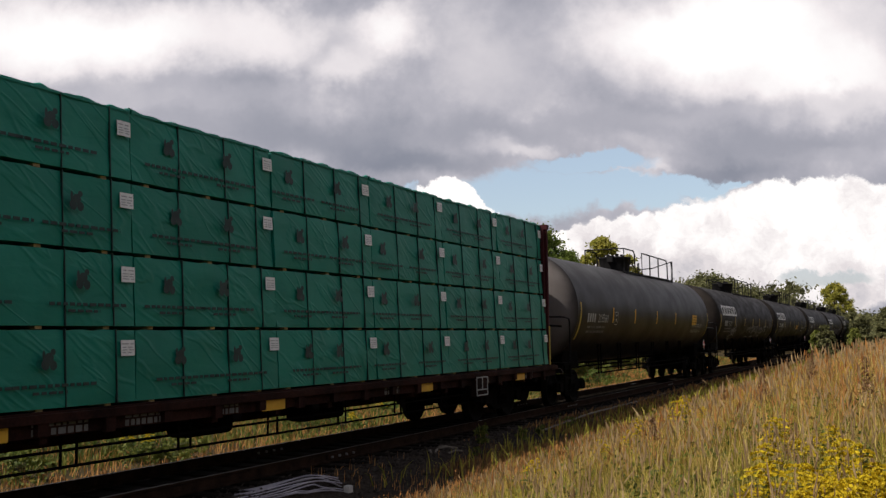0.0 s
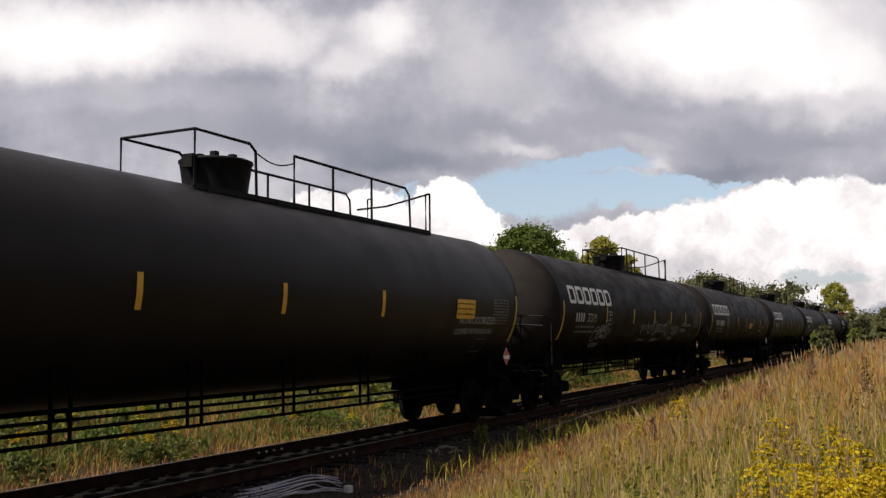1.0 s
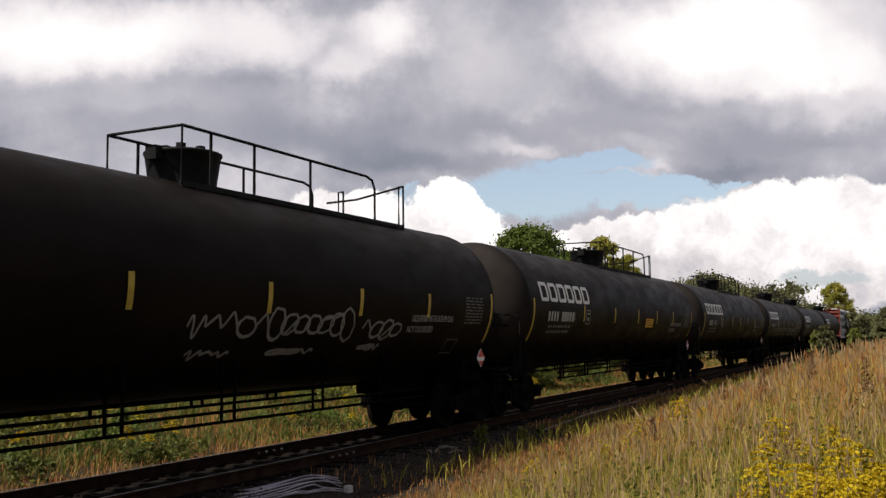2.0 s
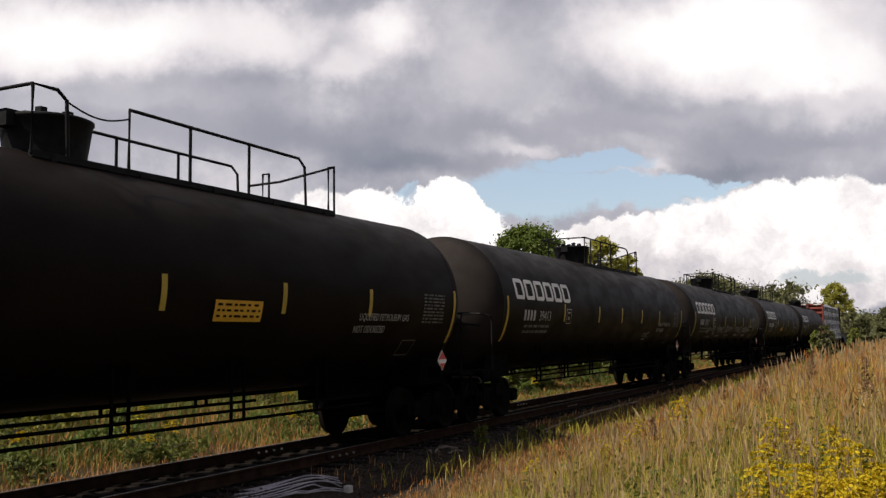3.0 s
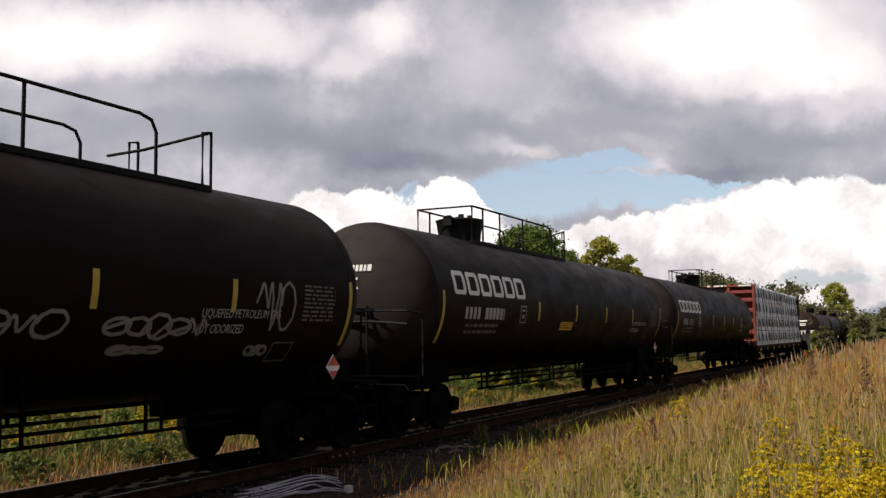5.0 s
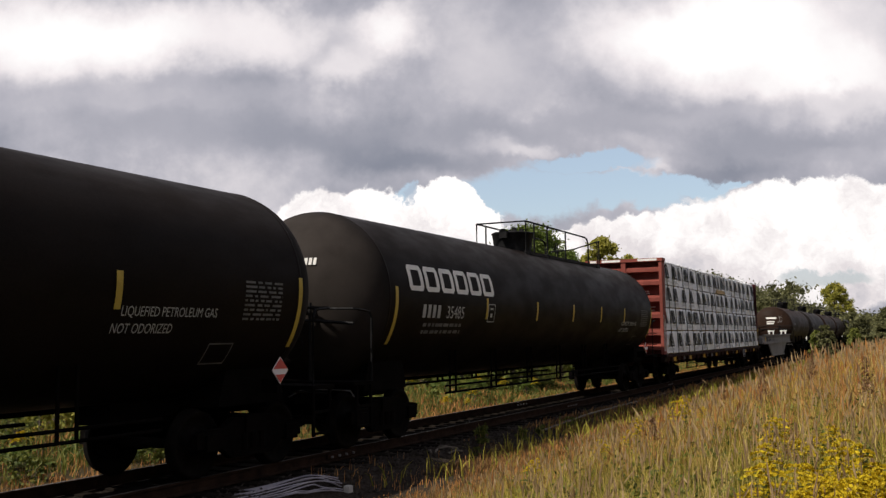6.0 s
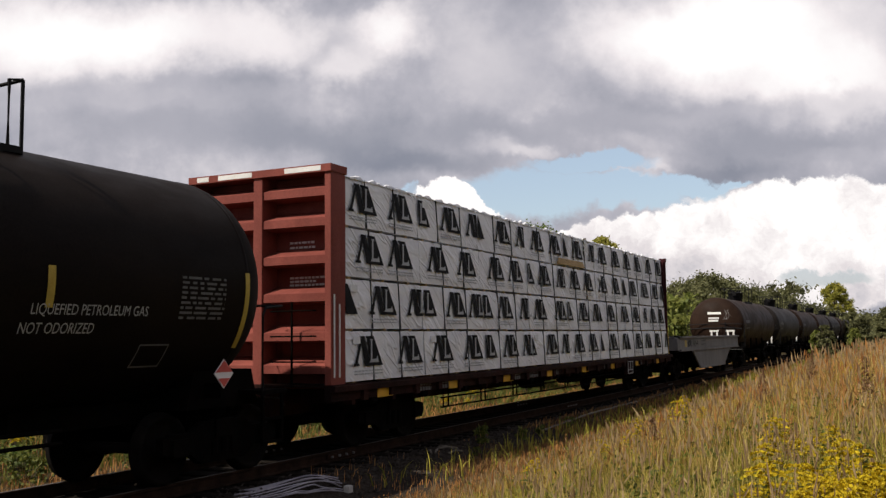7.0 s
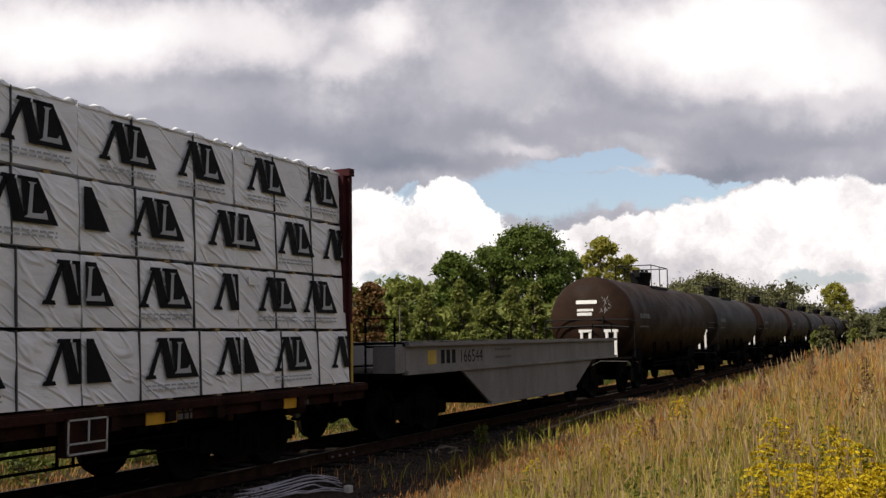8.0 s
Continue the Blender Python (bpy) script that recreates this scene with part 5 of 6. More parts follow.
# ---- grass ----
GRASS_TAN = leafy("dry_grass", [(0.11, 0.066, 0.016), (0.36, 0.245, 0.068), (0.62, 0.47, 0.165), (0.18, 0.13, 0.032)], 0.75, 0.30)
GRASS_GREEN = leafy("green_grass", [(0.050, 0.056, 0.006), (0.21, 0.195, 0.020), (0.42, 0.36, 0.055), (0.11, 0.12, 0.012)], 0.7, 0.33)
GRASS_RED = leafy("russet_seed_grass", [(0.100, 0.036, 0.012), (0.32, 0.140, 0.044), (0.54, 0.28, 0.092), (0.19, 0.078, 0.024)], 0.8, 0.32)
GRASS_BROWN = leafy("withered_brown_grass", [(0.040, 0.018, 0.008), (0.135, 0.068, 0.027), (0.27, 0.155, 0.062), (0.075, 0.038, 0.014)], 0.8, 0.3)
WEED_GREEN = leafy("weed_leaf", [(0.028, 0.046, 0.008), (0.075, 0.098, 0.016), (0.17, 0.175, 0.034), (0.045, 0.066, 0.011)], 0.6, 0.3)
GOLD = leafy("goldenrod_flower", [(0.26, 0.19, 0.008), (0.50, 0.36, 0.012), (0.68, 0.51, 0.020), (0.24, 0.23, 0.016)], 0.75, 0.35)
SEED = leafy("pale_seed_head", [(0.28, 0.19, 0.09), (0.42, 0.30, 0.16), (0.22, 0.14, 0.07), (0.34, 0.24, 0.13)], 0.8, 0.3)


def blades(name, x, y, hgt, width, mat, label, g, lean=0.28, plume=False):
    """Field of bent tapering blades (or stalks with a seed head) at the given spots."""
    n = len(x)
    z = np.array([ground_z(a, b) for a, b in zip(x, y)])
    ang = g.uniform(0, math.tau, n)
    face = g.uniform(0, math.pi, n)
    ln = g.normal(0, lean, n) * hgt
    wx, wy = np.cos(face) * width / 2, np.sin(face) * width / 2
    dx, dy = np.cos(ang) * ln + 0.10 * hgt, np.sin(ang) * ln
    lv = [(0.0, 0.0, 1.0), (0.55, 0.30, 0.85), (1.0, 1.0, 0.0)]
    V = np.zeros((n, 5, 3))
    for k, (h, off, w) in enumerate(lv[:2]):
        for q, sg in enumerate((-1, 1)):
            V[:, 2 * k + q, 0] = x + dx * off + sg * wx * w
            V[:, 2 * k + q, 1] = y + dy * off + sg * wy * w
            V[:, 2 * k + q, 2] = z + hgt * h - (0.03 if k == 0 else 0)
    V[:, 4] = np.stack([x + dx, y + dy, z + hgt * (1 - 0.15 * np.abs(ln) / np.maximum(hgt, 0.01))], 1)
    base = np.arange(n) * 5
    faces = [(b, b + 1, b + 3, b + 2) for b in base.tolist()] + [(b + 2, b + 3, b + 4) for b in base.tolist()]
    from_arrays(name, V.reshape(-1, 3).tolist(), faces, mat, label, "grass")
    if plume:
        P = np.zeros((n, 8, 3))
        tip = V[:, 4]
        mid = (V[:, 2] + V[:, 3]) / 2
        d = tip - mid
        d /= np.linalg.norm(d, axis=1, keepdims=True)
        ln2 = hgt * g.uniform(0.10, 0.22, n)
        pw = width * g.uniform(0.9, 1.7, n)
        for q in range(2):
            a = face + q * math.pi / 2
            sx = np.stack([np.cos(a) * pw, np.sin(a) * pw, 0 * a], 1)
            P[:, 4 * q] = tip - d * (ln2 * 0.8)[:, None]
            P[:, 4 * q + 1] = tip - d * (ln2 * 0.35)[:, None] + sx
            P[:, 4 * q + 2] = tip + d * (ln2 * 0.35)[:, None]
            P[:, 4 * q + 3] = tip - d * (ln2 * 0.35)[:, None] - sx
        base = np.arange(n * 2) * 4
        return from_arrays(name + "_seed_head", P.reshape(-1, 3).tolist(), [(b, b + 1, b + 2, b + 3) for b in base.tolist()], SEED if mat is GRASS_TAN else mat, "dry seed heads of tall grass", "grass")


def bank_spots(n, g, r0, r1, power=1.0, ymax=7.2, ymin=-5.0, a0=-0.35, a1=0.98):
    """Spots on the near bank, thinning out with distance."""
    r = r0 * (r1 / r0) ** (g.uniform(0, 1, n) ** power)
    a = g.uniform(a0, a1, n)
    x, y = r * np.cos(a), r * np.sin(a)
    edge = ymax - 1.15 * np.clip((26 - x) / 12, 0, 1) + 0.45 * np.sin(x * 0.9) + g.normal(0, 0.35, n)
    keep = (y < edge) & (y > ymin)
    return x[keep], y[keep]


def bank_height(x, y):
    """Grass grows taller away from the track."""
    t = np.clip((7.0 - y) / 5.5, 0, 1)
    near = np.clip((x - 5.0) / 9.0, 0, 1)
    return 0.16 + (0.46 + 0.24 * near) * t ** 1.15


g = np.random.default_rng(5)


def patch(x, y, k, lo=-0.25):
    """Uneven patches so that kinds of grass keep together."""
    v = np.array([noise.noise((a * k, b * k * 1.6, k * 9)) for a, b in zip(x, y)])
    return g.uniform(-0.35, 0.35, len(x)) + v > lo


def sow(name, n, r0, r1, power, lo, hi, w0, w1, mat, label, lean, plume=False, k=0.0, thr=-0.25, ymax=7.2):
    x, y = bank_spots(n, g, r0, r1, power, ymax)
    if k:
        keep = patch(x, y, k, thr)
        x, y = x[keep], y[keep]
    r = np.hypot(x, y)
    blades(name, x, y, bank_height(x, y) * g.uniform(lo, hi, len(x)), w0 + w1 * r, mat, label, g, lean, plume)


sow("grass", 200000, 3.0, 70, 1.0, 0.25, 0.85, 0.0032, 0.00065, GRASS_GREEN, "yellow-green meadow grass on the near bank", 0.62, k=0.45, thr=-0.28, ymax=6.0)
sow("dry_grass", 60000, 3.2, 80, 0.9, 0.35, 1.10, 0.0024, 0.00055, GRASS_TAN, "tan dry grass stalks on the near bank", 0.55, k=0.7, thr=-0.05, ymax=5.7)
sow("seed_grass", 13000, 3.6, 80, 0.9, 0.75, 1.25, 0.0022, 0.00045, GRASS_TAN, "tall seeding grass on the near bank", 0.22, True, ymax=5.6)
sow("russet_grass", 120000, 9.0, 95, 0.8, 0.35, 1.05, 0.0020, 0.00048, GRASS_RED, "russet dry grass on the near bank", 0.6, False, k=0.3, thr=-0.3)
sow("russet_seed_grass", 9000, 9.0, 80, 0.8, 0.7, 1.2, 0.0022, 0.00050, GRASS_RED, "tall russet seeding grass on the near bank", 0.18, True, k=0.3, thr=-0.05)
xy = bank_spots(90000, g, 5.5, 26, 1.0, 7.0, 2.6, 0.2, 0.9)
x, y = xy
keep = patch(x, y, 0.6, -0.3)
x, y = x[keep], y[keep]
brown = y + g.normal(0, 0.5, len(y)) > 4.5
for pick, mat, name, label in ((~brown, GRASS_GREEN, "short_grass", "short green grass between the bank and the ballast"), (brown, GRASS_BROWN, "withered_grass", "short withered brown grass beside the ballast")):
    px, py = x[pick], y[pick]
    blades(name, px, py, (0.10 + 0.05 * np.clip(7 - py, 0, 4)) * g.uniform(0.5, 1.5, len(px)), 0.0035 + 0.0006 * np.hypot(px, py), mat, label, g, 0.5)
n = 70000
x, y = g.uniform(-40, 100, n), g.uniform(-26, 7.4, n)
keep = (np.hypot(x, y) > 2.4) & (np.hypot(x, y) > 14 * (np.abs(np.arctan2(y, x) - 0.3) < 0.9))
x, y = x[keep], y[keep]
blades("meadow_grass", x, y, g.uniform(0.12, 0.45, len(x)), 0.012 + 0.0006 * np.hypot(x, y), GRASS_GREEN, "rough meadow grass round the open ground", g, 0.5)
# sparse growth in the ballast edge
x, y = g.uniform(12, 60, 7500), 5.6 + 2.6 * g.uniform(0, 1, 7500) ** 1.5
keep = patch(x, y, 0.5, 0.0)
x, y = x[keep], y[keep]
blades("edge_grass", x, y, g.uniform(0.05, 0.20, len(x)), 0.004 + 0.0006 * x, GRASS_RED, "sparse russet grass at the edge of the ballast", g, 0.35)
x, y = g.uniform(13.5, 70, 60000), 5.2 + 2.9 * g.uniform(0, 1, 60000)
keep = patch(x, y, 0.6, -0.05) & (y < 8.1 - 0.9 * np.clip((20 - x) / 6, 0, 1))
x, y = x[keep], y[keep]
blades("low_russet_grass", x, y, (0.07 + 0.05 * np.clip(7.8 - y, 0, 3)) * g.uniform(0.4, 1.5, len(x)), 0.003 + 0.0005 * x, GRASS_BROWN, "low withered brown grass growing into the ballast", g, 0.55)
# verge beyond the track
n = 50000
x = g.uniform(2, 90, n)
y = 11.7 + 22 * g.uniform(0, 1, n) ** 1.8
blades("verge_grass", x, y, (0.12 + 0.30 * np.clip((y - 11.7) / 5, 0, 1)) * g.uniform(0.3, 1.3, n), 0.005 + 0.0006 * np.hypot(x, y), GRASS_RED, "russet dry grass along the far verge", g, 0.5)
n = 90000
x = g.uniform(2, 90, n)
y = 12.9 + 26 * g.uniform(0, 1, n) ** 1.4
keep = patch(x, y, 0.22, -0.2)
x, y = x[keep], y[keep]
blades("verge_weeds", x, y, (0.2 + 0.45 * np.clip((y - 12.6) / 6, 0, 1)) * g.uniform(0.3, 1.1, len(x)), 0.010 + 0.0011 * np.hypot(x, y), WEED_GREEN, "green weeds along the far verge", g, 0.65)


# ---- flowering weeds ----
def weed_meshes(seed, hgt, flower):
    """One plant: stem with leaves, and arching sprays of small flowers."""
    rng = random.Random(seed)
    bm = bmesh.new()
    bend = rng.uniform(-0.12, 0.12)
    stem = [(bend * t * t * hgt, 0.3 * bend * t * hgt, t * hgt) for t in (0, 0.35, 0.7, 1.0)]
    tube(bm, stem, [0.007, 0.006, 0.004, 0.002], 5)
    for k in range(40):
        t = 0.12 + 0.75 * k / 40
        a = k * 2.4
        L = rng.uniform(0.10, 0.19) * (1.2 - 0.6 * t)
        p = Vector((bend * t * t * hgt, 0.3 * bend * t * hgt, t * hgt))
        d = Vector((math.cos(a), math.sin(a), rng.uniform(0.1, 0.7))).normalized()
        w = d.cross(Vector((0, 0, 1))).normalized() * L * 0.20
        bm.faces.new([bm.verts.new(q) for q in (p, p + d * L * 0.5 + w, p + d * L, p + d * L * 0.5 - w)])
    fl = bmesh.new()
    for k in range(15):
        a = k * 2.4 + rng.uniform(-0.3, 0.3)
        t = 0.72 + 0.28 * k / 15
        L = rng.uniform(0.14, 0.30) * (1.25 - 0.8 * (k / 15))
        p = Vector((bend * t * t * hgt, 0.3 * bend * t * hgt, t * hgt))
        for i in range(22):
            u = (i + 1) / 22
            c = p + Vector((math.cos(a) * L * u, math.sin(a) * L * u, 0.45 * L * u - 0.5 * L * u * u + 0.012 * rng.random()))
            q = rng.uniform(0.010, 0.025)
            n1 = Vector((rng.gauss(0, 1), rng.gauss(0, 1), rng.gauss(0, 1))).normalized()
            n2 = n1.cross(Vector((0.3, 0.5, 0.8))).normalized()
            n3 = n1.cross(n2)
            fl.faces.new([fl.verts.new(c + v) for v in (n2 * q, n3 * q, -n2 * q, -n3 * q)])
    out = []
    for name, b, mat in (("stem", bm, WEED_GREEN), ("flower_spray", fl, flower)):
        me = bpy.data.meshes.new(name)
        b.to_mesh(me)
        b.free()
        me.materials.append(mat)
        out.append((name, me))
    return out


WEEDS = [weed_meshes(60 + k, 0.85 + 0.12 * k, GOLD) for k in range(5)]


def goldenrod(x, y, k, scale, rz, label="yellow flowering goldenrod plant among the grass", group="goldenrod"):
    p = thing("goldenrod", label, "goldenrod", Matrix.LocRotScale((x, y, ground_z(x, y) - 0.02), Euler((0, 0, rz)), (scale,) * 3), group)
    for name, me in WEEDS[k]:
        link_part(name, me, p)


rng = random.Random(31)
GOLD_PATCHES = [(5.4, 0.22, 0.80, 0.40, 130), (4.5, 0.05, 0.42, 0.28, 85), (5.6, 0.80, 0.5, 0.20, 10), (7.6, 0.9, 1.0, 0.6, 9), (12.0, 2.9, 3.0, 0.8, 9), (18.0, 1.9, 5.0, 0.8, 8)]
for cx, cy, sx, sy, n in GOLD_PATCHES:
    for _ in range(n):
        goldenrod(cx + rng.gauss(0, sx * 0.6), cy + rng.gauss(0, sy * 0.6), rng.randrange(5), rng.uniform(0.44, 0.64), rng.uniform(0, 6))
for _ in range(24):
    x, y = 8 + 34 * rng.random(), 12.6 + 7 * rng.random() ** 1.5
    goldenrod(x, y, rng.randrange(5), rng.uniform(0.55, 0.85), rng.uniform(0, 6), "goldenrod plant on the verge beyond the track", "goldenrod beyond the track")


DOCK = leafy("dock_seed", [(0.17, 0.085, 0.042), (0.27, 0.15, 0.08), (0.38, 0.24, 0.14), (0.20, 0.10, 0.05)], 0.8, 0.35)


def dock(x, y, hgt, seed):
    """Dry dock stalk with a rough brown seed spike."""
    rng = random.Random(seed)
    p = thing("dock_plant", "dry brown dock stalk standing above the grass", "dock plant", pose(x, y, ground_z(x, y) - 0.02), "dock plants")
    part("stem", tubes_taper([(0, 0, 0), (0.02, 0.01, hgt * 0.6), (rng.uniform(-0.05, 0.05), 0.0, hgt)], [0.006, 0.005, 0.003]), GRASS_TAN, p)
    bm = bmesh.new()
    for _ in range(170):
        t = rng.random()
        c = Vector((rng.gauss(0, 0.03 * (1.15 - t)), rng.gauss(0, 0.03 * (1.15 - t)), hgt * (0.7 + 0.3 * t)))
        a = Vector((rng.gauss(0, 1), rng.gauss(0, 1), rng.gauss(0, 1))).normalized() * 0.014
        b = a.cross(Vector((0.3, 0.9, 0.4))).normalized() * 0.012
        bm.faces.new([bm.verts.new(c + v) for v in (a, b, -a, -b)])
    tagged(part("seed_spike", bm, DOCK, p), kind="stuff")


def tubes_taper(pts, r):
    bm = bmesh.new()
    tube(bm, pts, r, 5)
    return bm


for i, (x, y, h) in enumerate([(11.5, 1.62, 0.95), (11.8, 1.70, 0.85), (13.0, 1.22, 1.05), (13.3, 1.30, 0.95), (9.0, 0.42, 1.05), (15.0, 2.7, 0.9), (9.5, 2.4, 0.75), (17.0, 2.0, 1.0)]):
    dock(x, y, h, 300 + i)


def leafy_weed(x, y, hgt, seed):
    g2 = np.random.default_rng(seed)
    p = thing("weed", "small dark green leafy weed growing in the ballast", "weed", pose(x, y, ground_z(x, y) - 0.02), "weeds in the ballast")
    part("stem", tubes([[(0, 0, 0), (0.02, 0, hgt * 0.5), (0, 0.02, hgt)]], 0.006, 5), GRASS_TAN, p)
    me = leaves_mesh("leaves", [(g2.normal(0, hgt * 0.16), g2.normal(0, hgt * 0.16), hgt * (0.15 + 0.8 * g2.uniform()), hgt * 0.13) for _ in range(14)], 16, 0.035, g2)
    me.materials.append(WEED_GREEN)
    tagged(link_part("leaves", me, p), kind="stuff")


# ---- trees and bushes ----
LEAF_DARK = leafy("maple_leaf", [(0.042, 0.076, 0.013), (0.085, 0.130, 0.022), (0.165, 0.205, 0.040), (0.06, 0.095, 0.017)], 0.55, 0.42)
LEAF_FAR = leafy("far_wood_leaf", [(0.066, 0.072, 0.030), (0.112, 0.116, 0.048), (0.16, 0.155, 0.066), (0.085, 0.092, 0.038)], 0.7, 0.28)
LEAF_LIGHT = leafy("sapling_leaf", [(0.075, 0.105, 0.022), (0.155, 0.185, 0.040), (0.27, 0.28, 0.070), (0.105, 0.135, 0.028)], 0.55, 0.42)
LEAF_YELLOW = leafy("turning_leaf", [(0.17, 0.19, 0.030), (0.28, 0.28, 0.045), (0.40, 0.35, 0.07), (0.20, 0.215, 0.036)], 0.55, 0.42)
LEAF_RED = leafy("reddening_leaf", [(0.14, 0.055, 0.022), (0.20, 0.085, 0.03), (0.12, 0.10, 0.03), (0.16, 0.07, 0.025)], 0.55, 0.3)


def leaves_mesh(name, clumps, per, size, g):
    """Leaves scattered round clump centres (x, y, z, radius)."""
    c = np.repeat(np.array(clumps), per, axis=0)
    n = len(c)
    d = g.normal(0, 1, (n, 3))
    d /= np.linalg.norm(d, axis=1, keepdims=True)
    p = c[:, :3] + d * (c[:, 3] * np.abs(g.normal(0.55, 0.40, n)))[:, None] * np.array((1, 1, 0.75))
    a = g.normal(0, 1, (n, 3)) + d * 0.4 + np.array((0, 0, 0.5))
    a /= np.linalg.norm(a, axis=1, keepdims=True)
    u = np.cross(a, g.normal(0, 1, (n, 3)))
    u /= np.linalg.norm(u, axis=1, keepdims=True)
    w = np.cross(a, u)
    s = (size * g.uniform(0.6, 1.3, n))[:, None]
    V = np.stack([p - u * s, p + w * s * 0.55 + a * s * 0.12, p + u * s, p - w * s * 0.55 + a * s * 0.12], 1).reshape(-1, 3)
    me = bpy.data.meshes.new(name)
    me.from_pydata(V.tolist(), [], [(b, b + 1, b + 2, b + 3) for b in range(0, 4 * n, 4)])
    return me


def tree(x, y, hgt, rad, mat, label, seed, low=0.22, clumps=46, per=150, leaf=0.16, name="tree", group="", shape=1.0, tall=1.0):
    """Tapered trunk, limbs that reach the clumps, and a crown with gaps."""
    g = np.random.default_rng(seed)
    rng = random.Random(seed)
    t = thing(name, label, "tree" if name == "tree" else "bush", pose(x, y, ground_z(x, y) - 0.1), group)
    cl = []
    clumps = int(clumps * 2.6)
    per = max(30, int(per * 0.5))
    for _ in range(clumps):
        v = g.uniform(0, 1) ** 0.8
        z = hgt * (low + (1 - low) * v)
        env = rad * (math.sin(math.pi * min(1, 0.12 + 0.88 * v)) ** 0.6 if shape > 0.5 else (1.02 - v) * 1.1) * g.uniform(0.5, 1.0)
        a = g.uniform(0, math.tau)
        q = rad * g.uniform(0.12, 0.30) * (1.0 if shape > 0.5 else 0.7)
        cl.append((env * math.cos(a), env * math.sin(a), min(z, hgt - q * 0.7), q))
    bm = bmesh.new()
    r0 = hgt * 0.022
    lean = rng.uniform(-0.04, 0.04) * hgt
    spine = [Vector((lean * k * k / 16, 0.4 * lean * k / 4, hgt * 0.88 * k / 4)) for k in range(5)]
    tube(bm, spine, [r0, r0 * 0.8, r0 * 0.55, r0 * 0.3, r0 * 0.1], 7)
    for c in cl[: min(26, clumps)]:
        e = Vector(c[:3])
        k = max(0.12, min(0.8, (e.z / hgt) * 0.7))
        i = min(3, int(k * 4))
        s0 = spine[i].lerp(spine[i + 1], k * 4 - i)
        mid = s0.lerp(e, 0.5) + Vector((0, 0, 0.05 * hgt))
        tube(bm, [s0, mid, e], [r0 * 0.35, r0 * 0.2, r0 * 0.06], 5)
    part("trunk", bm, BARK, t, "", True)
    me = leaves_mesh("crown", cl, per, leaf, g)
    me.materials.append(mat)
    tagged(link_part("crown", me, t), kind="stuff")
    return t


for i, (x, y, h) in enumerate([(17.2, 7.75, 0.42), (17.6, 7.9, 0.30), (18.8, 7.5, 0.28), (19.6, 7.4, 0.32), (16.2, 7.4, 0.2), (21.5, 7.4, 0.3)]):
    leafy_weed(x, y, h, 400 + i)


# leafy undergrowth between the grasses of the bank
g = np.random.default_rng(15)
x, y = bank_spots(9000, g, 3.6, 45, 0.9, 6.6)
keep = patch(x, y, 0.45, -0.1)
x, y = x[keep], y[keep]
h = bank_height(x, y)
me = leaves_mesh("undergrowth", [(a, b, ground_z(a, b) + c * g.uniform(0.15, 0.62), 0.10 + 0.004 * math.hypot(a, b)) for a, b, c in zip(x.tolist(), y.tolist(), h.tolist())], 16, 0.028, g)
me.materials.append(WEED_GREEN)
tagged(new("undergrowth", me), "low green leafy weeds among the bank grass", "weeds", kind="stuff")


def toward(px, dist):
    """Ground spot in a given bearing: right of the heading in thousandths, and distance."""
    a = YAW - math.atan(px / 1691.0)
    return dist * math.cos(a), dist * math.sin(a)


def plant(px, dist, top, rad_px, *args, **kw):
    """Tree by bearing, distance, height over eye level and half width as seen."""
    x, y = toward(px, dist)
    h = EYE[2] + dist * top / 1691.0 - ground_z(x, y)
    return tree(x, y, h, rad_px * dist / 1691.0, *args, **kw)


TREES = [  # bearing, distance, top, half width, leaf, label, low part, clumps
    (150, 62, 196, 78, LEAF_DARK, "large dark green leafy maple tree", 0.18, 80),
    (85, 60, 160, 62, LEAF_DARK, "dark green leafy tree beside the large maple", 0.15, 60),
    (20, 58, 152, 52, LEAF_DARK, "dark green leafy tree at the edge of the thicket", 0.12, 50),
    (222, 66, 150, 34, LEAF_DARK, "slim dark green tree", 0.2, 40),
    (280, 72, 172, 42, LEAF_YELLOW, "yellow-green tree starting to turn", 0.2, 46),
    (328, 74, 140, 28, LEAF_YELLOW, "thin pale yellow-green tree", 0.2, 30),
    (-130, 46, 100, 34, LEAF_RED, "young tree with reddening leaves", 0.15, 34),
    (-160, 50, 92, 34, LEAF_LIGHT, "light green young tree", 0.15, 30),
    (-78, 44, 74, 36, LEAF_LIGHT, "light green sapling in the thicket", 0.1, 32),
    (-30, 42, 82, 38, LEAF_LIGHT, "light green sapling in the thicket", 0.1, 32),
    (30, 42, 104, 36, LEAF_LIGHT, "tall light green sapling in the thicket", 0.1, 34),
    (75, 40, 82, 36, LEAF_LIGHT, "light green sapling in the thicket", 0.1, 32),
    (118, 40, 108, 36, LEAF_LIGHT, "tall light green sapling in the thicket", 0.1, 34),
    (160, 42, 96, 36, LEAF_LIGHT, "light green sapling in the thicket", 0.1, 32),
    (205, 46, 70, 34, LEAF_LIGHT, "light green sapling in the thicket", 0.1, 30),
    (250, 60, 90, 40, LEAF_LIGHT, "light green young tree", 0.1, 30),
    (310, 66, 80, 40, LEAF_LIGHT, "light green young tree", 0.1, 30),
    (692, 160, 80, 26, LEAF_YELLOW, "yellow-green tree far down the line", 0.1, 34),
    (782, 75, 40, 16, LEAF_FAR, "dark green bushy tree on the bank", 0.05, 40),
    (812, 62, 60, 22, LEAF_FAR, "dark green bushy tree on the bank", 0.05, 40)]
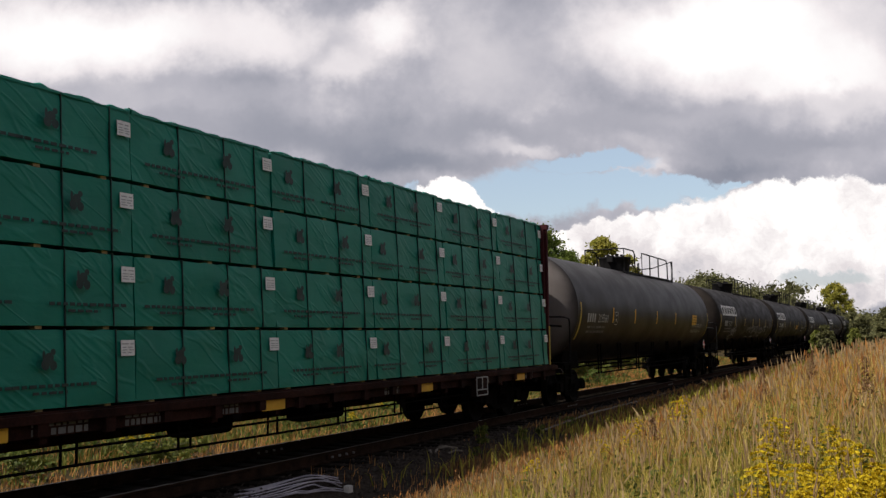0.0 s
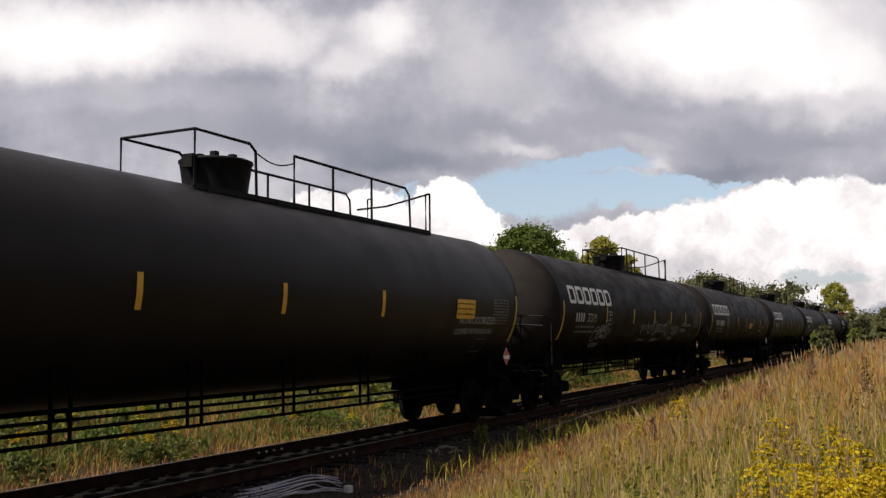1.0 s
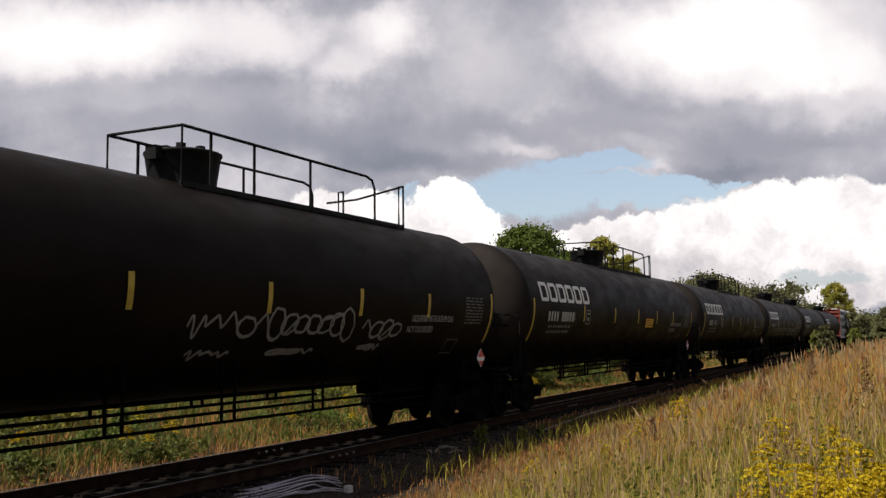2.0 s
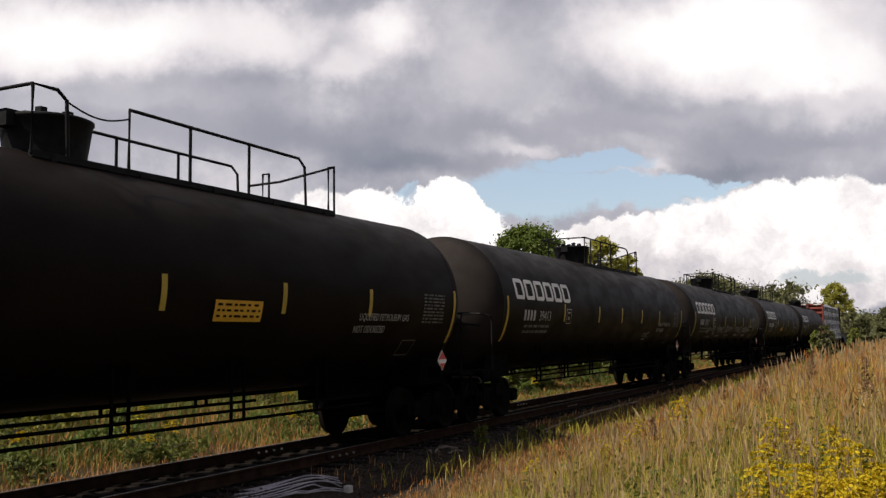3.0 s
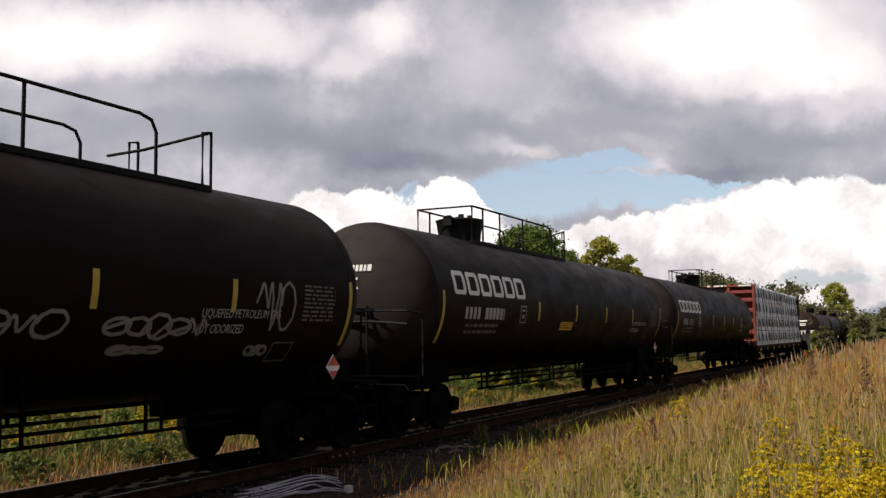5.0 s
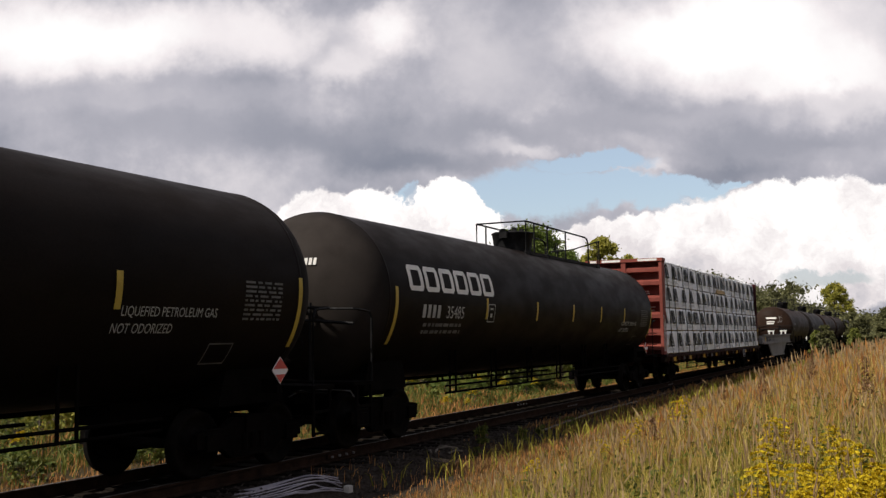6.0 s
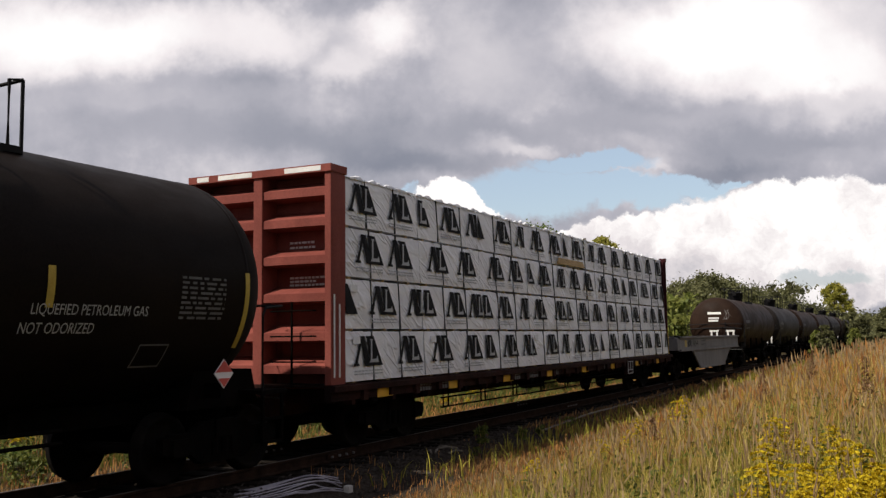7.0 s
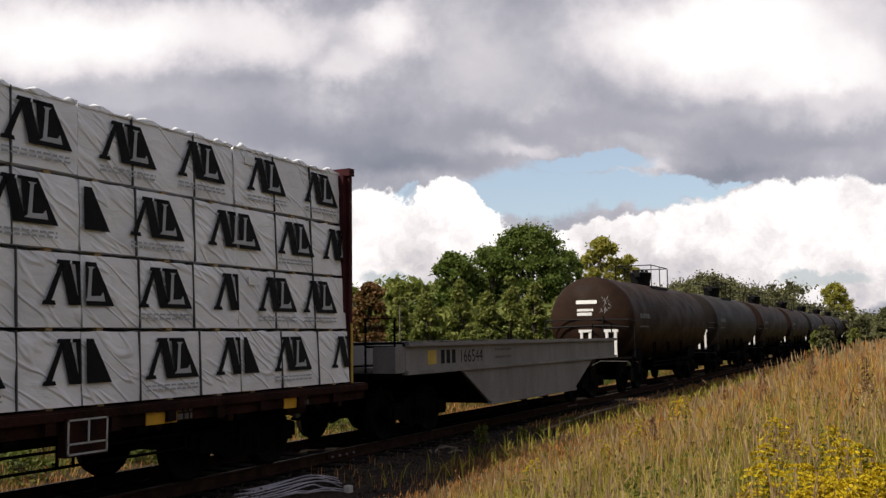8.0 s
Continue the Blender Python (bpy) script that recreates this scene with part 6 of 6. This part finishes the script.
for i, (px, d, top, rp, mat, label, low, n) in enumerate(TREES):
    plant(px, d, top, rp * (1.45 if mat is LEAF_LIGHT else 1.1), mat, label, 100 + i, low=low * (0.2 if mat is LEAF_LIGHT else 1.0), clumps=n, leaf=(0.048 if mat is LEAF_LIGHT else 0.066) + d * 0.0008, per=330, shape=0.0 if mat is LEAF_LIGHT else 1.0, group="trees beyond the track")
for i, (px, d, top, rp) in enumerate([(672, 52, 14, 17), (655, 56, 6, 12), (722, 50, 8, 12)]):
    plant(px, d, top, rp, LEAF_LIGHT if i else LEAF_FAR, "low green bush on the near bank", 140 + i, low=0.05, clumps=22, per=110, leaf=0.09, name="bush", group="bushes on the bank")

# bushes along the far verge, seen under and between the cars
rng = random.Random(77)
for i in range(34):
    x = 4 + 46 * rng.random()
    y = 17.5 + 9 * rng.random()
    tree(x, y, rng.uniform(0.9, 2.0), rng.uniform(0.7, 1.3), rng.choice((LEAF_LIGHT, LEAF_LIGHT, LEAF_DARK, LEAF_YELLOW)), "low leafy green bush on the verge beyond the track", 200 + i, low=0.05, clumps=18, per=110, leaf=0.06, name="bush", group="bushes beyond the track")
for i in range(46):
    x = 8 + 40 * rng.random()
    y = 13.7 + 4.2 * rng.random()
    tree(x, y, rng.uniform(0.4, 0.95), rng.uniform(0.45, 0.95), rng.choice((LEAF_LIGHT, LEAF_DARK, LEAF_DARK, WEED_GREEN)), "small dark green leafy bush on the verge beyond the track", 260 + i, low=0.05, clumps=10, per=80, leaf=0.045, name="bush", group="bushes beyond the track")


def far_wood(name, label, span, g, mat, per=70):
    """Distant wood as one mass of leaf clumps: bearing, distance, top by bearing."""
    cl = []
    for px0, px1, d0, d1, top0, top1, n in span:
        for _ in range(n):
            u = g.uniform(0, 1)
            px = px0 + (px1 - px0) * u
            d = g.uniform(d0, d1)
            x, y = toward(px, d)
            hgt = EYE[2] + d * ((top0 + (top1 - top0) * u) * g.uniform(0.80, 1.06)) / 1691.0
            q = d * g.uniform(0.008, 0.013)
            for k in range(4):
                cl.append((x + g.normal(0, q * 0.6), y + g.normal(0, q * 0.6), max(q, hgt * (1 - 0.24 * k) - q * 0.6), q))
    me = leaves_mesh(name, cl, per, 0.24 if per > 100 else 0.32, g)
    me.materials.append(mat)
    return tagged(new(name, me), label, "woodland", kind="stuff")


g = np.random.default_rng(9)
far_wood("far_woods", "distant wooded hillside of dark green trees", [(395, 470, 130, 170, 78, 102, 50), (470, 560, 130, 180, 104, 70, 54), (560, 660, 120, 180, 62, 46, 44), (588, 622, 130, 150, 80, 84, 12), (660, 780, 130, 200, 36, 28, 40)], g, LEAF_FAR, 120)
far_wood("far_thicket", "distant green thicket behind the verge", [(-520, -200, 50, 80, 60, 90, 60), (-200, 0, 60, 80, 80, 110, 40), (-180, 240, 48, 58, 40, 60, 70), (180, 420, 80, 110, 60, 70, 50)], g, LEAF_LIGHT)
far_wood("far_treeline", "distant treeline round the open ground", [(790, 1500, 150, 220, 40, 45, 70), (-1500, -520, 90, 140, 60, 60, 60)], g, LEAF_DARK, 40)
# unseen woods added behind the camera to darken reflections and fill on the train
cl = []
for _ in range(150):
    x, y = g.uniform(-70, 130), g.uniform(-42, -26)
    hgt = g.uniform(8, 13)
    for k in range(6):
        cl.append((x + g.normal(0, 1.3), y + g.normal(0, 1.3), hgt * (1 - 0.17 * k) - 1.2, g.uniform(1.6, 2.6)))
me = leaves_mesh("roadside_woods", cl, 46, 0.55, g)
me.materials.append(LEAF_DARK)
tagged(new("roadside_woods", me), "added unseen dark green woods behind the camera, blocking low sky light", "woodland", kind="stuff")
# stake in the thicket
x, y = toward(-78, 40)
ob = part("stake", tubes([[(0, 0, -0.2), (0.02, 0.0, 3.7)]], 0.028, 7), DEAD_WOOD, None)
ob.location = (x, y, ground_z(x, y))
tagged(ob, "thin pale wooden stake in the thicket", "stake")


# ---- the motion of the train ----
def motions():
    for ob, x in TRAIN:
        m = ob.matrix_basis.copy()
        rows = []
        for t in (0.0, 4.0, 8.0):
            rows.append((t, Matrix.Translation((-SPEED * t, 0, 0)) @ m))
        walk(ob, rows)
    # wheels roll
    step = radians(88.0)
    rng = random.Random(17)
    for w in WHEELSETS:
        loc = w.location.copy()
        a = rng.random() * 6
        walk(w, [(k / FPS, Matrix.Translation(loc) @ Matrix.Rotation(-(a + k * step), 4, "Y")) for k in range(8 * FPS + 1)])


motions()
